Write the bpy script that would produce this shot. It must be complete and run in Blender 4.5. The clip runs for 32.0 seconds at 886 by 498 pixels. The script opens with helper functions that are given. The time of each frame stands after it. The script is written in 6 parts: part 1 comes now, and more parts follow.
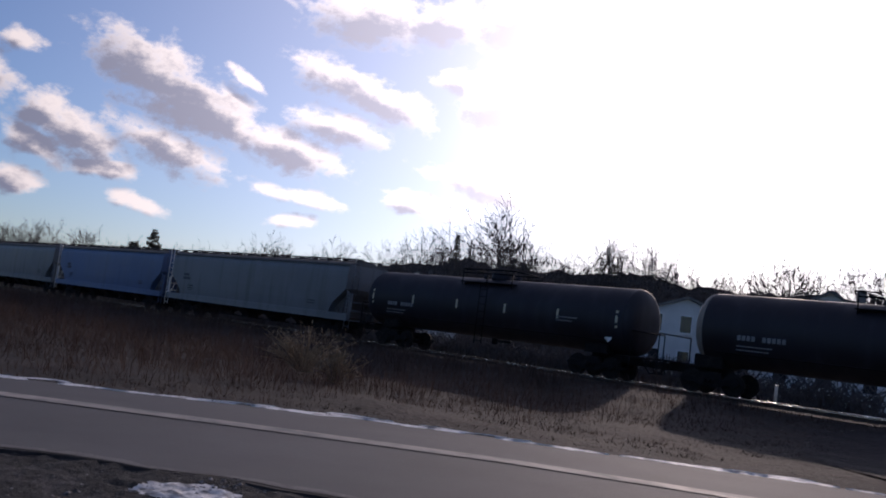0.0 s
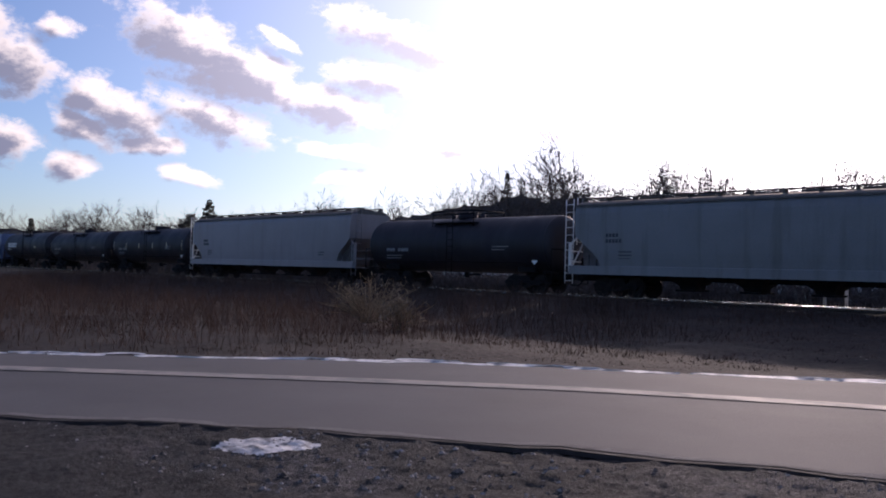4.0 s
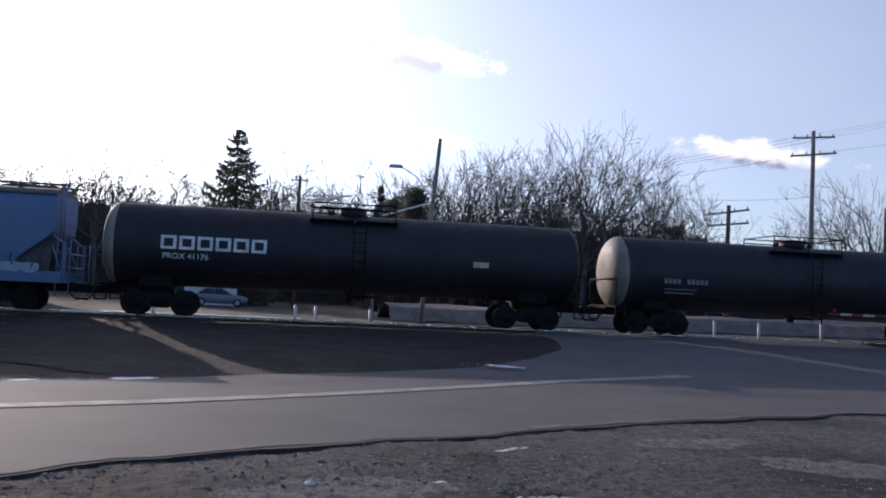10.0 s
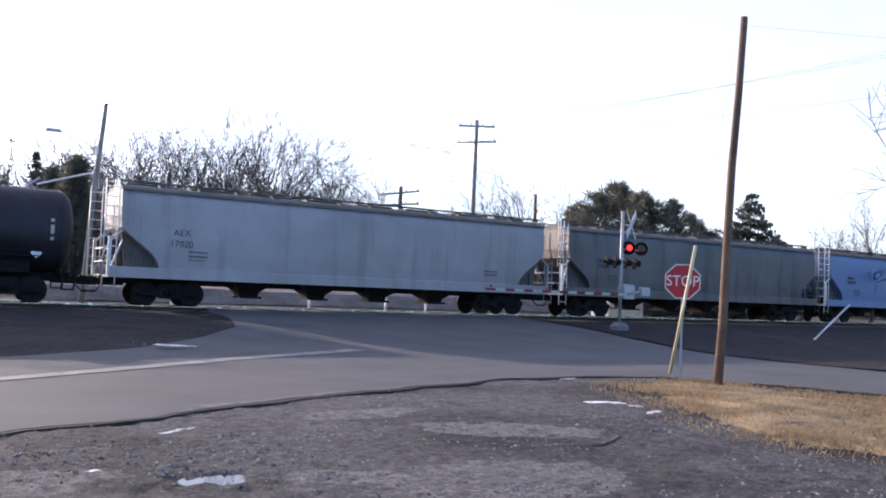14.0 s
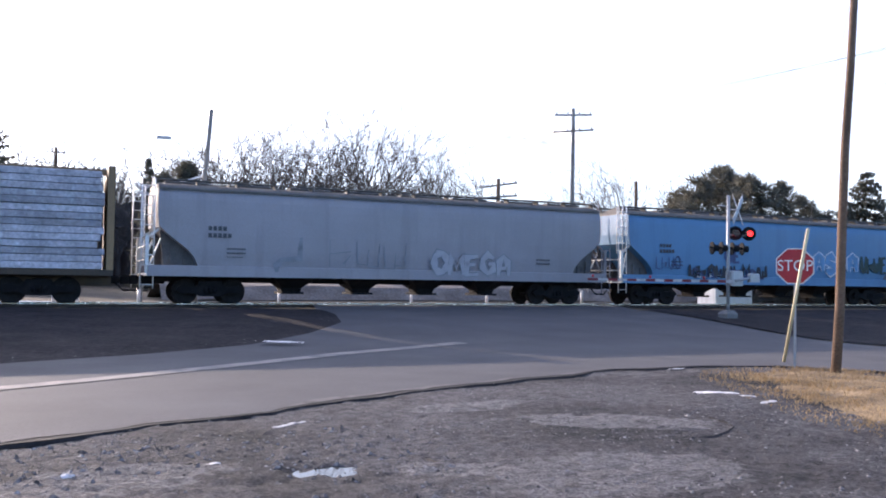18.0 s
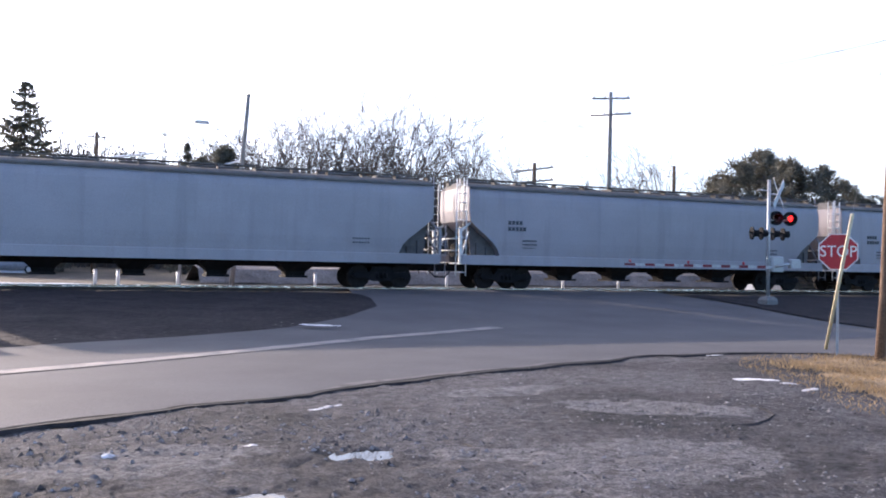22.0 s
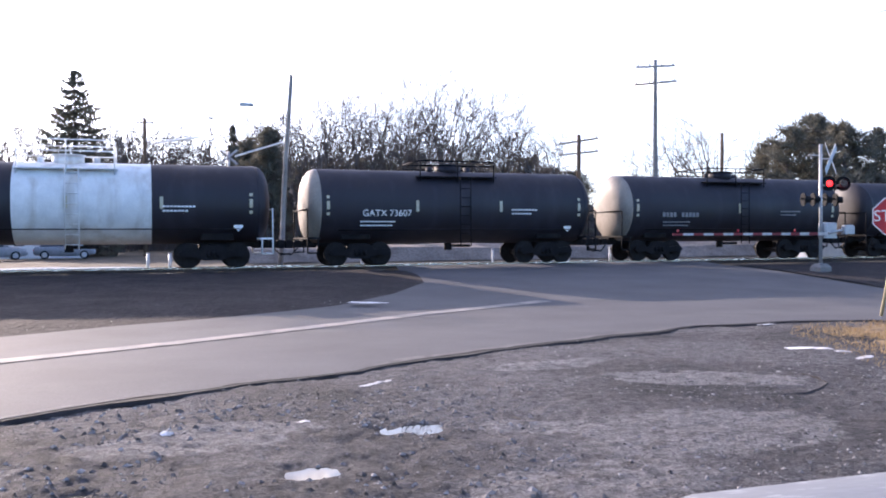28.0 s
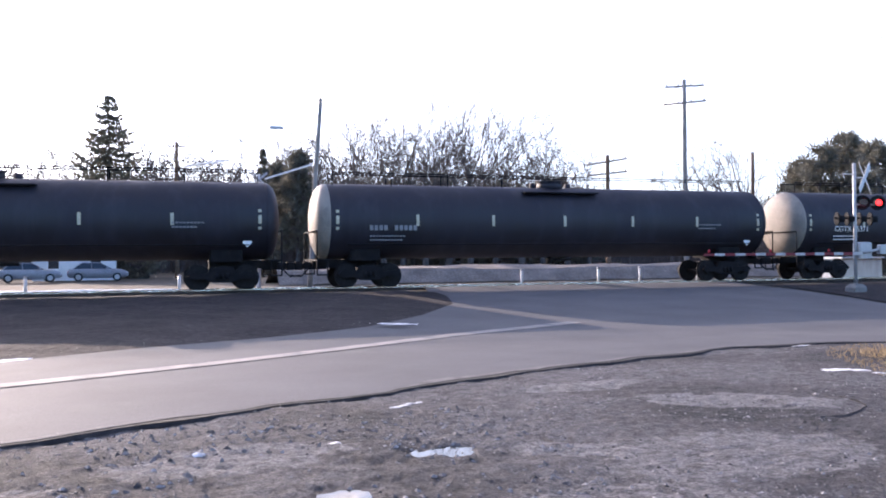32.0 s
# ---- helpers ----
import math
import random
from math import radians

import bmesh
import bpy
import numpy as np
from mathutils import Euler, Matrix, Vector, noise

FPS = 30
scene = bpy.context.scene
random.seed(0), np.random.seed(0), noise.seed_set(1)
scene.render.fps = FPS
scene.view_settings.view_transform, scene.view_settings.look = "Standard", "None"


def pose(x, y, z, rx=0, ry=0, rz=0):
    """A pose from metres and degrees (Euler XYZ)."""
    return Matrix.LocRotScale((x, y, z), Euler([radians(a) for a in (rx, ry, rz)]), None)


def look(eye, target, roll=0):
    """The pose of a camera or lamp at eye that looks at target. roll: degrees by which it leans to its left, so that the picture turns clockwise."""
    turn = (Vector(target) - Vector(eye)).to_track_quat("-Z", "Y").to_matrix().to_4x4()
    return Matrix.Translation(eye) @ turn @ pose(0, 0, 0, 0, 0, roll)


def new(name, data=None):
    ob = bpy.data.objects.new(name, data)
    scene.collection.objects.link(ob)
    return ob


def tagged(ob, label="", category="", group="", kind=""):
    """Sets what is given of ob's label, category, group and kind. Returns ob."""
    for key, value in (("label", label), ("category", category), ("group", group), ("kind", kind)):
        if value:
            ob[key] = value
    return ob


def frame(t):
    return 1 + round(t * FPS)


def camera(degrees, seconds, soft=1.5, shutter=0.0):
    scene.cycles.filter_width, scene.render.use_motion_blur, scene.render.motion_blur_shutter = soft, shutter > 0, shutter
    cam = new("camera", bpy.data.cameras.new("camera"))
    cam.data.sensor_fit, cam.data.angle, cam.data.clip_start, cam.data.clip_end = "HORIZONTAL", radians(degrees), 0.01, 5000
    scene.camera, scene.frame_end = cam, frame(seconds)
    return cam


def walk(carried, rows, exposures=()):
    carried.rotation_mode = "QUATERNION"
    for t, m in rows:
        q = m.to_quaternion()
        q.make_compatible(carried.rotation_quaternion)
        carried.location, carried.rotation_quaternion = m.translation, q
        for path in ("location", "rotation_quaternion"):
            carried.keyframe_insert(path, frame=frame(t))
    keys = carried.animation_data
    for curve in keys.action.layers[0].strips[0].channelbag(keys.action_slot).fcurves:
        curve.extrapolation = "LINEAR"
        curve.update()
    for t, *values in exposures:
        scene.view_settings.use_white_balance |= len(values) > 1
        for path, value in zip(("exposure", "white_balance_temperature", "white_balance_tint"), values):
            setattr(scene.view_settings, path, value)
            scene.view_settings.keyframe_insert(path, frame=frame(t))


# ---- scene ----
cam = camera(53.60, 32.0, 1.9)
PATH = [
    (0.0, 0.038, -0.055, 1.646, 95.39, -7.33, 41.89),
    (0.5, 0.045, -0.048, 1.624, 94.19, -4.95, 42.55),
    (1.0, 0.032, -0.046, 1.627, 93.76, -4.26, 44.54),
    (1.5, 0.031, -0.052, 1.620, 93.72, -3.28, 45.08),
    (2.0, 0.031, -0.055, 1.617, 94.22, -2.48, 46.37),
    (2.5, 0.025, -0.045, 1.613, 92.09, -2.22, 45.18),
    (4.5, 0.051, -0.012, 1.595, 91.09, -1.44, 46.07),
    (5.0, 0.066, -0.031, 1.592, 90.07, -2.52, 46.61),
    (5.5, -0.002, -0.030, 1.597, 90.01, -2.10, 43.55),
    (6.0, -0.018, -0.042, 1.597, 89.83, -0.00, 44.94),
    (6.5, 0.016, -0.023, 1.594, 89.54, -0.06, 44.08),
    (7.0, 0.008, -0.003, 1.589, 89.81, -0.29, 42.29),
    (7.5, -0.009, 0.014, 1.585, 89.10, -0.62, 40.74),
    (8.0, -0.014, -0.000, 1.598, 90.31, -1.03, 43.82),
    (8.5, 0.000, 0.008, 1.610, 90.61, -0.92, 40.47),
    (9.0, 0.086, -0.022, 1.638, 91.36, 0.49, 27.09),
    (9.3, 0.114, -0.057, 1.695, 92.36, -1.03, 18.04),
    (9.5, 0.041, -0.034, 1.687, 92.81, -1.40, 10.32),
    (9.6, 0.035, -0.027, 1.668, 92.93, -1.43, 6.38),
    (9.8, 0.049, -0.024, 1.627, 93.08, -1.92, -1.75),
    (10.0, 0.037, -0.017, 1.595, 93.28, -2.56, -9.64),
    (10.2, 0.072, -0.030, 1.575, 93.91, -2.14, -16.89),
    (10.4, 0.045, 0.037, 1.586, 94.67, -1.20, -22.57),
    (10.5, 0.064, 0.003, 1.574, 95.19, -0.96, -23.57),
    (11.0, 0.096, 0.011, 1.577, 94.61, -1.31, -27.16),
    (11.5, 0.109, 0.031, 1.583, 93.66, -2.22, -30.20),
    (12.0, 0.123, 0.038, 1.570, 93.89, -1.98, -31.02),
    (12.5, 0.116, 0.052, 1.573, 92.99, -2.09, -31.23),
    (13.0, 0.093, 0.014, 1.555, 92.79, -2.28, -31.86),
    (13.5, 0.129, 0.055, 1.567, 93.14, -2.40, -31.21),
    (14.0, 0.130, 0.071, 1.568, 92.69, -2.32, -30.49),
    (14.5, 0.113, 0.059, 1.565, 92.54, -2.35, -29.65),
    (16.5, 0.149, 0.095, 1.569, 91.12, -3.64, -24.82),
    (17.0, 0.138, 0.083, 1.569, 91.79, -3.48, -24.78),
    (17.5, 0.134, 0.100, 1.568, 92.30, -3.28, -22.34),
    (18.0, 0.112, 0.085, 1.566, 92.03, -0.87, -23.95),
    (18.5, 0.112, 0.091, 1.566, 91.32, -1.10, -21.81),
    (19.0, 0.115, 0.105, 1.565, 91.61, -1.14, -20.31),
    (19.5, 0.127, 0.150, 1.562, 91.88, -0.33, -19.47),
    (20.0, 0.117, 0.111, 1.564, 91.62, -0.85, -20.67),
    (20.5, 0.110, 0.081, 1.566, 90.99, -1.01, -21.88),
    (21.0, 0.122, 0.127, 1.563, 90.59, -0.90, -21.53),
    (21.5, 0.112, 0.092, 1.565, 90.73, -1.05, -21.40),
    (22.0, 0.124, 0.140, 1.562, 90.98, -1.11, -21.65),
    (22.5, 0.107, 0.074, 1.567, 91.41, -1.51, -21.18),
    (23.0, 0.126, 0.147, 1.562, 90.82, 0.45, -20.14),
    (23.5, 0.130, 0.164, 1.561, 90.21, 0.79, -18.89),
    (24.0, 0.130, 0.163, 1.561, 89.94, -0.00, -18.81),
    (24.5, 0.120, 0.127, 1.563, 89.90, 1.57, -18.44),
    (25.0, 0.118, 0.111, 1.564, 89.77, 1.13, -18.97),
    (25.5, 0.124, 0.138, 1.562, 88.97, 1.92, -17.47),
    (26.0, 0.123, 0.137, 1.562, 88.46, 1.24, -16.21),
    (26.5, 0.121, 0.130, 1.563, 89.15, 0.95, -17.04),
    (28.5, 0.121, 0.099, 1.563, 89.36, 0.28, -18.76),
    (29.0, 0.113, 0.104, 1.559, 89.52, -0.02, -18.57),
    (29.5, 0.101, 0.111, 1.559, 90.14, 0.02, -17.66),
    (30.0, 0.097, 0.124, 1.557, 90.63, 0.21, -16.53),
    (30.5, 0.105, 0.123, 1.561, 90.17, 0.31, -16.82),
    (31.0, 0.105, 0.121, 1.557, 90.58, 0.55, -16.66),
    (31.5, 0.107, 0.119, 1.558, 90.75, 0.67, -16.68),
    (32.0, 0.106, 0.118, 1.560, 90.76, 0.53, -16.80),
]
EXPOSURE = [(0, -.95, 6750, 26), (2.5, -.85, 6750, 26), (4.5, -.42, 6850, 31), (8, -.27, 6850, 31), (9.2, -.2, 6800, 29), (10.2, -.15, 6650, 19), (11, .55, 7150, 25), (12, .62, 7050, 24), (13, .88, 7000, 21), (24, 1.22, 7000, 22), (28, 1.4, 7000, 24), (32, 1.46, 7000, 24)]
walk(cam, [(t, pose(*p)) for t, *p in PATH], EXPOSURE)


# ---------- small mesh kit ----------
class Kit:
    """Collects vertices and faces for one mesh."""

    def __init__(self):
        self.v, self.f, self.s = [], [], []

    def add(self, verts, faces, smooth=False):
        n = len(self.v)
        self.v += [tuple(p) for p in verts]
        self.f += [tuple(i + n for i in q) for q in faces]
        self.s += [smooth] * len(faces)
        return self

    def box(self, x0, x1, y0, y1, z0, z1):
        p = [(x, y, z) for z in (z0, z1) for y in (y0, y1) for x in (x0, x1)]
        return self.add(p, [(0, 2, 3, 1), (4, 5, 7, 6), (0, 1, 5, 4), (1, 3, 7, 5), (3, 2, 6, 7), (2, 0, 4, 6)])

    def bevel_box(self, x0, x1, y0, y1, z0, z1, b):
        """A box whose upright and top edges are chamfered."""
        rings = []
        for z, i in ((z0, 0), (z1 - b, 0), (z1, b)):
            a0, a1, c0, c1 = x0 + i, x1 - i, y0 + i, y1 - i
            rings.append([(a0 + b, c0, z), (a1 - b, c0, z), (a1, c0 + b, z), (a1, c1 - b, z), (a1 - b, c1, z), (a0 + b, c1, z), (a0, c1 - b, z), (a0, c0 + b, z)])
        return self.loft(rings)

    def loft(self, rings, caps=True, smooth=False, closed=True):
        m = len(rings[0])
        verts = [p for r in rings for p in r]
        faces = []
        for k in range(len(rings) - 1):
            for i in range(m if closed else m - 1):
                j = (i + 1) % m
                faces.append((k * m + i, k * m + j, (k + 1) * m + j, (k + 1) * m + i))
        self.add(verts, faces, smooth)
        if caps:
            n = len(self.v) - len(verts)
            self.f += [tuple(n + i for i in reversed(range(m))), tuple(n + (len(rings) - 1) * m + i for i in range(m))]
            self.s += [False, False]
        return self

    def tube(self, pts, r, n=6, r1=None, caps=True):
        """A round bar along a run of points; r to r1."""
        pts = [Vector(p) for p in pts]
        r1 = r if r1 is None else r1
        rings = []
        for k, p in enumerate(pts):
            d = (pts[min(k + 1, len(pts) - 1)] - pts[max(k - 1, 0)]).normalized()
            a = d.cross(Vector((0, 0, 1)) if abs(d.z) < .9 else Vector((1, 0, 0))).normalized()
            b = d.cross(a)
            q = r + (r1 - r) * k / max(1, len(pts) - 1)
            rings.append([p + (a * math.cos(t) + b * math.sin(t)) * q for t in (2 * math.pi * i / n for i in range(n))])
        return self.loft(rings, caps, n > 4)

    def cyl(self, c, r, h, axis="z", n=16):
        c = Vector(c)
        d = {"x": Vector((1, 0, 0)), "y": Vector((0, 1, 0)), "z": Vector((0, 0, 1))}[axis]
        return self.tube([c, c + d * h], r, n)

    def prism(self, poly, y0, y1):
        """A polygon in the xz plane, drawn out along y."""
        return self.loft([[(x, y0, z) for x, z in poly], [(x, y1, z) for x, z in poly]])

    def mesh(self, name, material):
        me = bpy.data.meshes.new(name)
        me.from_pydata(self.v, [], self.f)
        me.polygons.foreach_set("use_smooth", self.s)
        me.materials.append(material)
        bm = bmesh.new()
        bm.from_mesh(me)
        bmesh.ops.recalc_face_normals(bm, faces=bm.faces)
        bm.to_mesh(me)
        bm.free()
        me.update()
        return me


def part(name, kit, material, parent=None, label="", m=None):
    ob = new(name, kit if isinstance(kit, bpy.types.Mesh) else kit.mesh(name, material))
    if parent is not None:
        ob.parent = parent
    if m is not None:
        ob.matrix_basis = m
    if label:
        ob["label"] = label
    return ob


def thing(name, label, category, group="", kind="", m=None):
    ob = new(name)
    ob.empty_display_size = .3
    if m is not None:
        ob.matrix_basis = m
    return tagged(ob, label, category, group, kind)


def structure(name, kit, material, label):
    return tagged(part(name, kit, material), label, kind="structure")


def ground_z(x, y):
    """Height of the ground: level by the lot, a shallow dip, then up to the railway."""
    up = min(1, max(0, (y - 20) / 11.5))
    dip = -.1 * math.exp(-((y - 18) / 5) ** 2)
    return .4 * up * up * (3 - 2 * up) + dip
# ---------- light ----------
SUN_AZ, SUN_EL = 22.8, 15.5          # degrees left of the railway's normal, and up
SUN_WAY = Vector((-math.sin(radians(SUN_AZ)) * math.cos(radians(SUN_EL)), math.cos(radians(SUN_AZ)) * math.cos(radians(SUN_EL)), math.sin(radians(SUN_EL))))
sun = new("sun", bpy.data.lights.new("sun", "SUN"))
sun.data.energy, sun.data.angle, sun.data.color = 3.3, radians(.6), (1, .9, .78)
sun.matrix_world = look(SUN_WAY * 200, (0, 0, 0))


# clouds: degrees right of the railway's normal, degrees up, half width, half height, tilt
CLOUDS = [
    (-62.6, 13.5, 3.2, 1.6, -24), (-59.7, 12.2, 3.8, 1.7, -22), (-57.6, 11.4, 2.1, 1.1, -20), (-53.8, 10.3, 3.3, 1.0, -9), (-50.3, 15.0, 2.8, 1.0, -13), (-47.3, 14.2, 2.6, 0.9, -15), (-50.4, 12.2, 2.8, 0.8, -3),
    (-49.2, 19.2, 3.6, 1.3, 1), (-43.9, 19.6, 2.7, 1.1, 7), (-39.0, 20.3, 2.8, 1.3, 5), (-68.2, 9.9, 1.2, 1.1, -26), (-66.3, 9.0, 2.7, 1.1, -15), (-68.4, 8.0, 1.9, 0.7, -19), (-64.3, 7.2, 1.6, 0.5, 5)]
CLOUDS += [
    (-69.9, 13.7, 0.9, 0.5, -7), (-69.1, 5.6, 1.1, 0.8, 0), (-62.4, 5.5, 1.8, 0.4, -9), (-60.7, 9.1, 3.2, 1.0, -15), (-56.7, 14.2, 1.2, 0.3, -28), (-43.0, 16.2, 1.3, 0.6, 7),
    (-39.3, 15.0, 3.0, 1.5, -8), (-52.3, 7.4, 2.4, 0.4, -4), (-52.6, 5.8, 1.2, 0.4, 8), (-45.0, 8.0, 1.7, 0.6, -2), (-43.0, 7.6, 2.2, 0.4, -1), (-39.5, 9.5, 4.1, 0.8, -10), (-35.7, 9.1, 2.7, 0.6, 1)]
CLOUDS += [(-72.5, 11.4, 2.0, 1.5, -8), (-72.6, 6.8, 1.7, 1.1, -5), (-75.2, 12.5, 2.5, 1.8, -7), (3.4, 17.4, 2.0, 1.6, -5), (8.0, 15.6, 3.0, 0.8, -7), (8.3, 10.4, 2.0, 0.5, -2), (28.8, 9.8, 3.6, 0.6, -7)]


def build_world():
    w = bpy.data.worlds.new("sky")
    scene.world = w
    w.use_nodes = True
    nt = w.node_tree
    n, ln = nt.nodes, nt.links
    n.clear()

    def math_node(op, a, b=None, clamp=False):
        q = n.new("ShaderNodeMath")
        q.operation, q.use_clamp = op, clamp
        for i, s in enumerate((a, b)):
            if s is None:
                continue
            if isinstance(s, (int, float)):
                q.inputs[i].default_value = s
            else:
                ln.new(s, q.inputs[i])
        return q.outputs[0]

    sky = n.new("ShaderNodeTexSky")
    sky.sky_type, sky.sun_disc = "NISHITA", False
    sky.sun_elevation, sky.sun_rotation = radians(SUN_EL), radians(-SUN_AZ)
    sky.dust_density, sky.air_density, sky.ozone_density = .5, 1.0, 4.0
    co = n.new("ShaderNodeTexCoord")
    sep = n.new("ShaderNodeSeparateXYZ")
    ln.new(co.outputs["Generated"], sep.inputs[0])
    # directions as degrees: right of the railway's normal, and up
    az = math_node("MULTIPLY", math_node("ARCTAN2", sep.outputs[0], sep.outputs[1]), 57.2958)
    el = math_node("MULTIPLY", math_node("ARCSINE", sep.outputs[2]), 57.2958)
    com = n.new("ShaderNodeCombineXYZ")
    ln.new(az, com.inputs[0])
    ln.new(el, com.inputs[1])

    def puff(scale, detail, rough, shift):
        q = n.new("ShaderNodeTexNoise")
        mp = n.new("ShaderNodeMapping")
        mp.inputs["Location"].default_value = (shift, 2.3, 0)
        mp.inputs["Scale"].default_value = (1, 1.5, 1)
        ln.new(com.outputs[0], mp.inputs[0])
        q.inputs["Scale"].default_value, q.inputs["Detail"].default_value, q.inputs["Roughness"].default_value = scale, detail, rough
        ln.new(mp.outputs[0], q.inputs["Vector"])
        return q.outputs[0]

    def heap_at(vec, shift):
        """How deep in a cloud a direction lies; shift moves the clouds down and off the sun, to look at what stands between."""
        heap = None
        for a, e, w, h, tilt in CLOUDS:
            mp = n.new("ShaderNodeMapping")
            mp.vector_type = "TEXTURE"
            mp.inputs["Location"].default_value = (a - shift * .7, e - shift, 0)
            mp.inputs["Rotation"].default_value = (0, 0, radians(tilt))
            mp.inputs["Scale"].default_value = (w * 1.32, h * 1.4, 1)
            ln.new(vec, mp.inputs[0])
            d = n.new("ShaderNodeVectorMath")
            d.operation = "LENGTH"
            ln.new(mp.outputs[0], d.inputs[0])
            one = math_node("SUBTRACT", 1, d.outputs["Value"])
            heap = one if heap is None else math_node("MAXIMUM", heap, one)
        return heap

    def smooth(v, a, b, c=0.0, d=1.0):
        q = n.new("ShaderNodeMapRange")
        q.interpolation_type = "SMOOTHSTEP"
        for i, x in enumerate((a, b, c, d)):
            q.inputs[i + 1].default_value = x
        ln.new(v, q.inputs[0])
        return q.outputs[0]

    rag = math_node("MULTIPLY", math_node("SUBTRACT", puff(.5, 10, .62, 0), .5), 2.4)
    # loose clouds over the rest of the sky, high up
    loose = math_node("SUBTRACT", math_node("MULTIPLY", smooth(el, 30, 45), math_node("MULTIPLY", math_node("SUBTRACT", puff(.045, 3, .5, 40), .52), 5)), math_node("SUBTRACT", 1, smooth(el, 30, 45)))
    dens = math_node("ADD", math_node("MAXIMUM", heap_at(com.outputs[0], 0), loose), rag)
    above = math_node("ADD", math_node("MAXIMUM", heap_at(com.outputs[0], .8), loose), math_node("MULTIPLY", rag, .8))
    cover = smooth(dens, -.15, .55)
    shade = smooth(above, -.12, .65, 0, 1)
    # a thin white veil on the side away from the sun's left
    veil_at = n.new("ShaderNodeMapping")
    veil_at.vector_type = "TEXTURE"
    veil_at.inputs["Location"].default_value, veil_at.inputs["Scale"].default_value = (42, 4, 0), (62, 34, 1)
    ln.new(com.outputs[0], veil_at.inputs[0])
    vd = n.new("ShaderNodeVectorMath")
    vd.operation = "LENGTH"
    ln.new(veil_at.outputs[0], vd.inputs[0])
    veil = math_node("MULTIPLY", smooth(vd.outputs["Value"], 1.0, .35, 0, .5), math_node("ADD", .75, math_node("MULTIPLY", puff(.06, 5, .55, 9), .5)))
    # brightness grows towards the sun: thin haze scatters forward
    dot = n.new("ShaderNodeVectorMath")
    dot.operation = "DOT_PRODUCT"
    dot.inputs[1].default_value = SUN_WAY
    ln.new(co.outputs["Generated"], dot.inputs[0])
    near = math_node("MAXIMUM", dot.outputs["Value"], 0)
    wide = math_node("POWER", near, 7)
    tight = math_node("POWER", near, 60)
    halo = math_node("ADD", math_node("MULTIPLY", wide, HAZE_WIDE), math_node("MULTIPLY", tight, HAZE_TIGHT))
    cloud_b = math_node("ADD", CLOUD_BASE, math_node("MULTIPLY", wide, CLOUD_GLOW))
    body = n.new("ShaderNodeMix")
    body.data_type = "RGBA"
    body.inputs["A"].default_value, body.inputs["B"].default_value = (1, .985, .97, 1), (.2, .25, .37, 1)
    ln.new(shade, body.inputs["Factor"])
    cc = n.new("ShaderNodeVectorMath")
    cc.operation = "SCALE"
    ln.new(body.outputs["Result"], cc.inputs[0])
    ln.new(cloud_b, cc.inputs["Scale"])
    mix = n.new("ShaderNodeMix")
    mix.data_type = "RGBA"
    thin = n.new("ShaderNodeMix")
    thin.data_type = "RGBA"
    thin.inputs["B"].default_value = (VEIL * .88, VEIL * .97, VEIL * 1.1, 1)
    ln.new(veil, thin.inputs["Factor"])
    deep = n.new("ShaderNodeVectorMath")
    deep.operation = "MULTIPLY"
    deep.inputs[1].default_value = (.74, .88, 1.04)
    ln.new(sky.outputs[0], deep.inputs[0])
    ln.new(deep.outputs[0], thin.inputs["A"])
    ln.new(cover, mix.inputs["Factor"])
    ln.new(thin.outputs["Result"], mix.inputs["A"])
    ln.new(cc.outputs[0], mix.inputs["B"])
    hz = n.new("ShaderNodeVectorMath")
    hz.operation = "SCALE"
    hz.inputs[0].default_value = (1, .96, .92)
    ln.new(halo, hz.inputs["Scale"])
    add = n.new("ShaderNodeVectorMath")
    add.operation = "ADD"
    ln.new(mix.outputs["Result"], add.inputs[0])
    ln.new(hz.outputs[0], add.inputs[1])
    bg = n.new("ShaderNodeBackground")
    bg.inputs["Strength"].default_value = SKY_STRENGTH
    ln.new(add.outputs[0], bg.inputs["Color"])
    out = n.new("ShaderNodeOutputWorld")
    ln.new(bg.outputs[0], out.inputs["Surface"])


SKY_STRENGTH = .178
VEIL = 5.0
HAZE_WIDE, HAZE_TIGHT = 7.5, 30.0
CLOUD_BASE, CLOUD_GLOW = 7.5, 9.0
build_world()


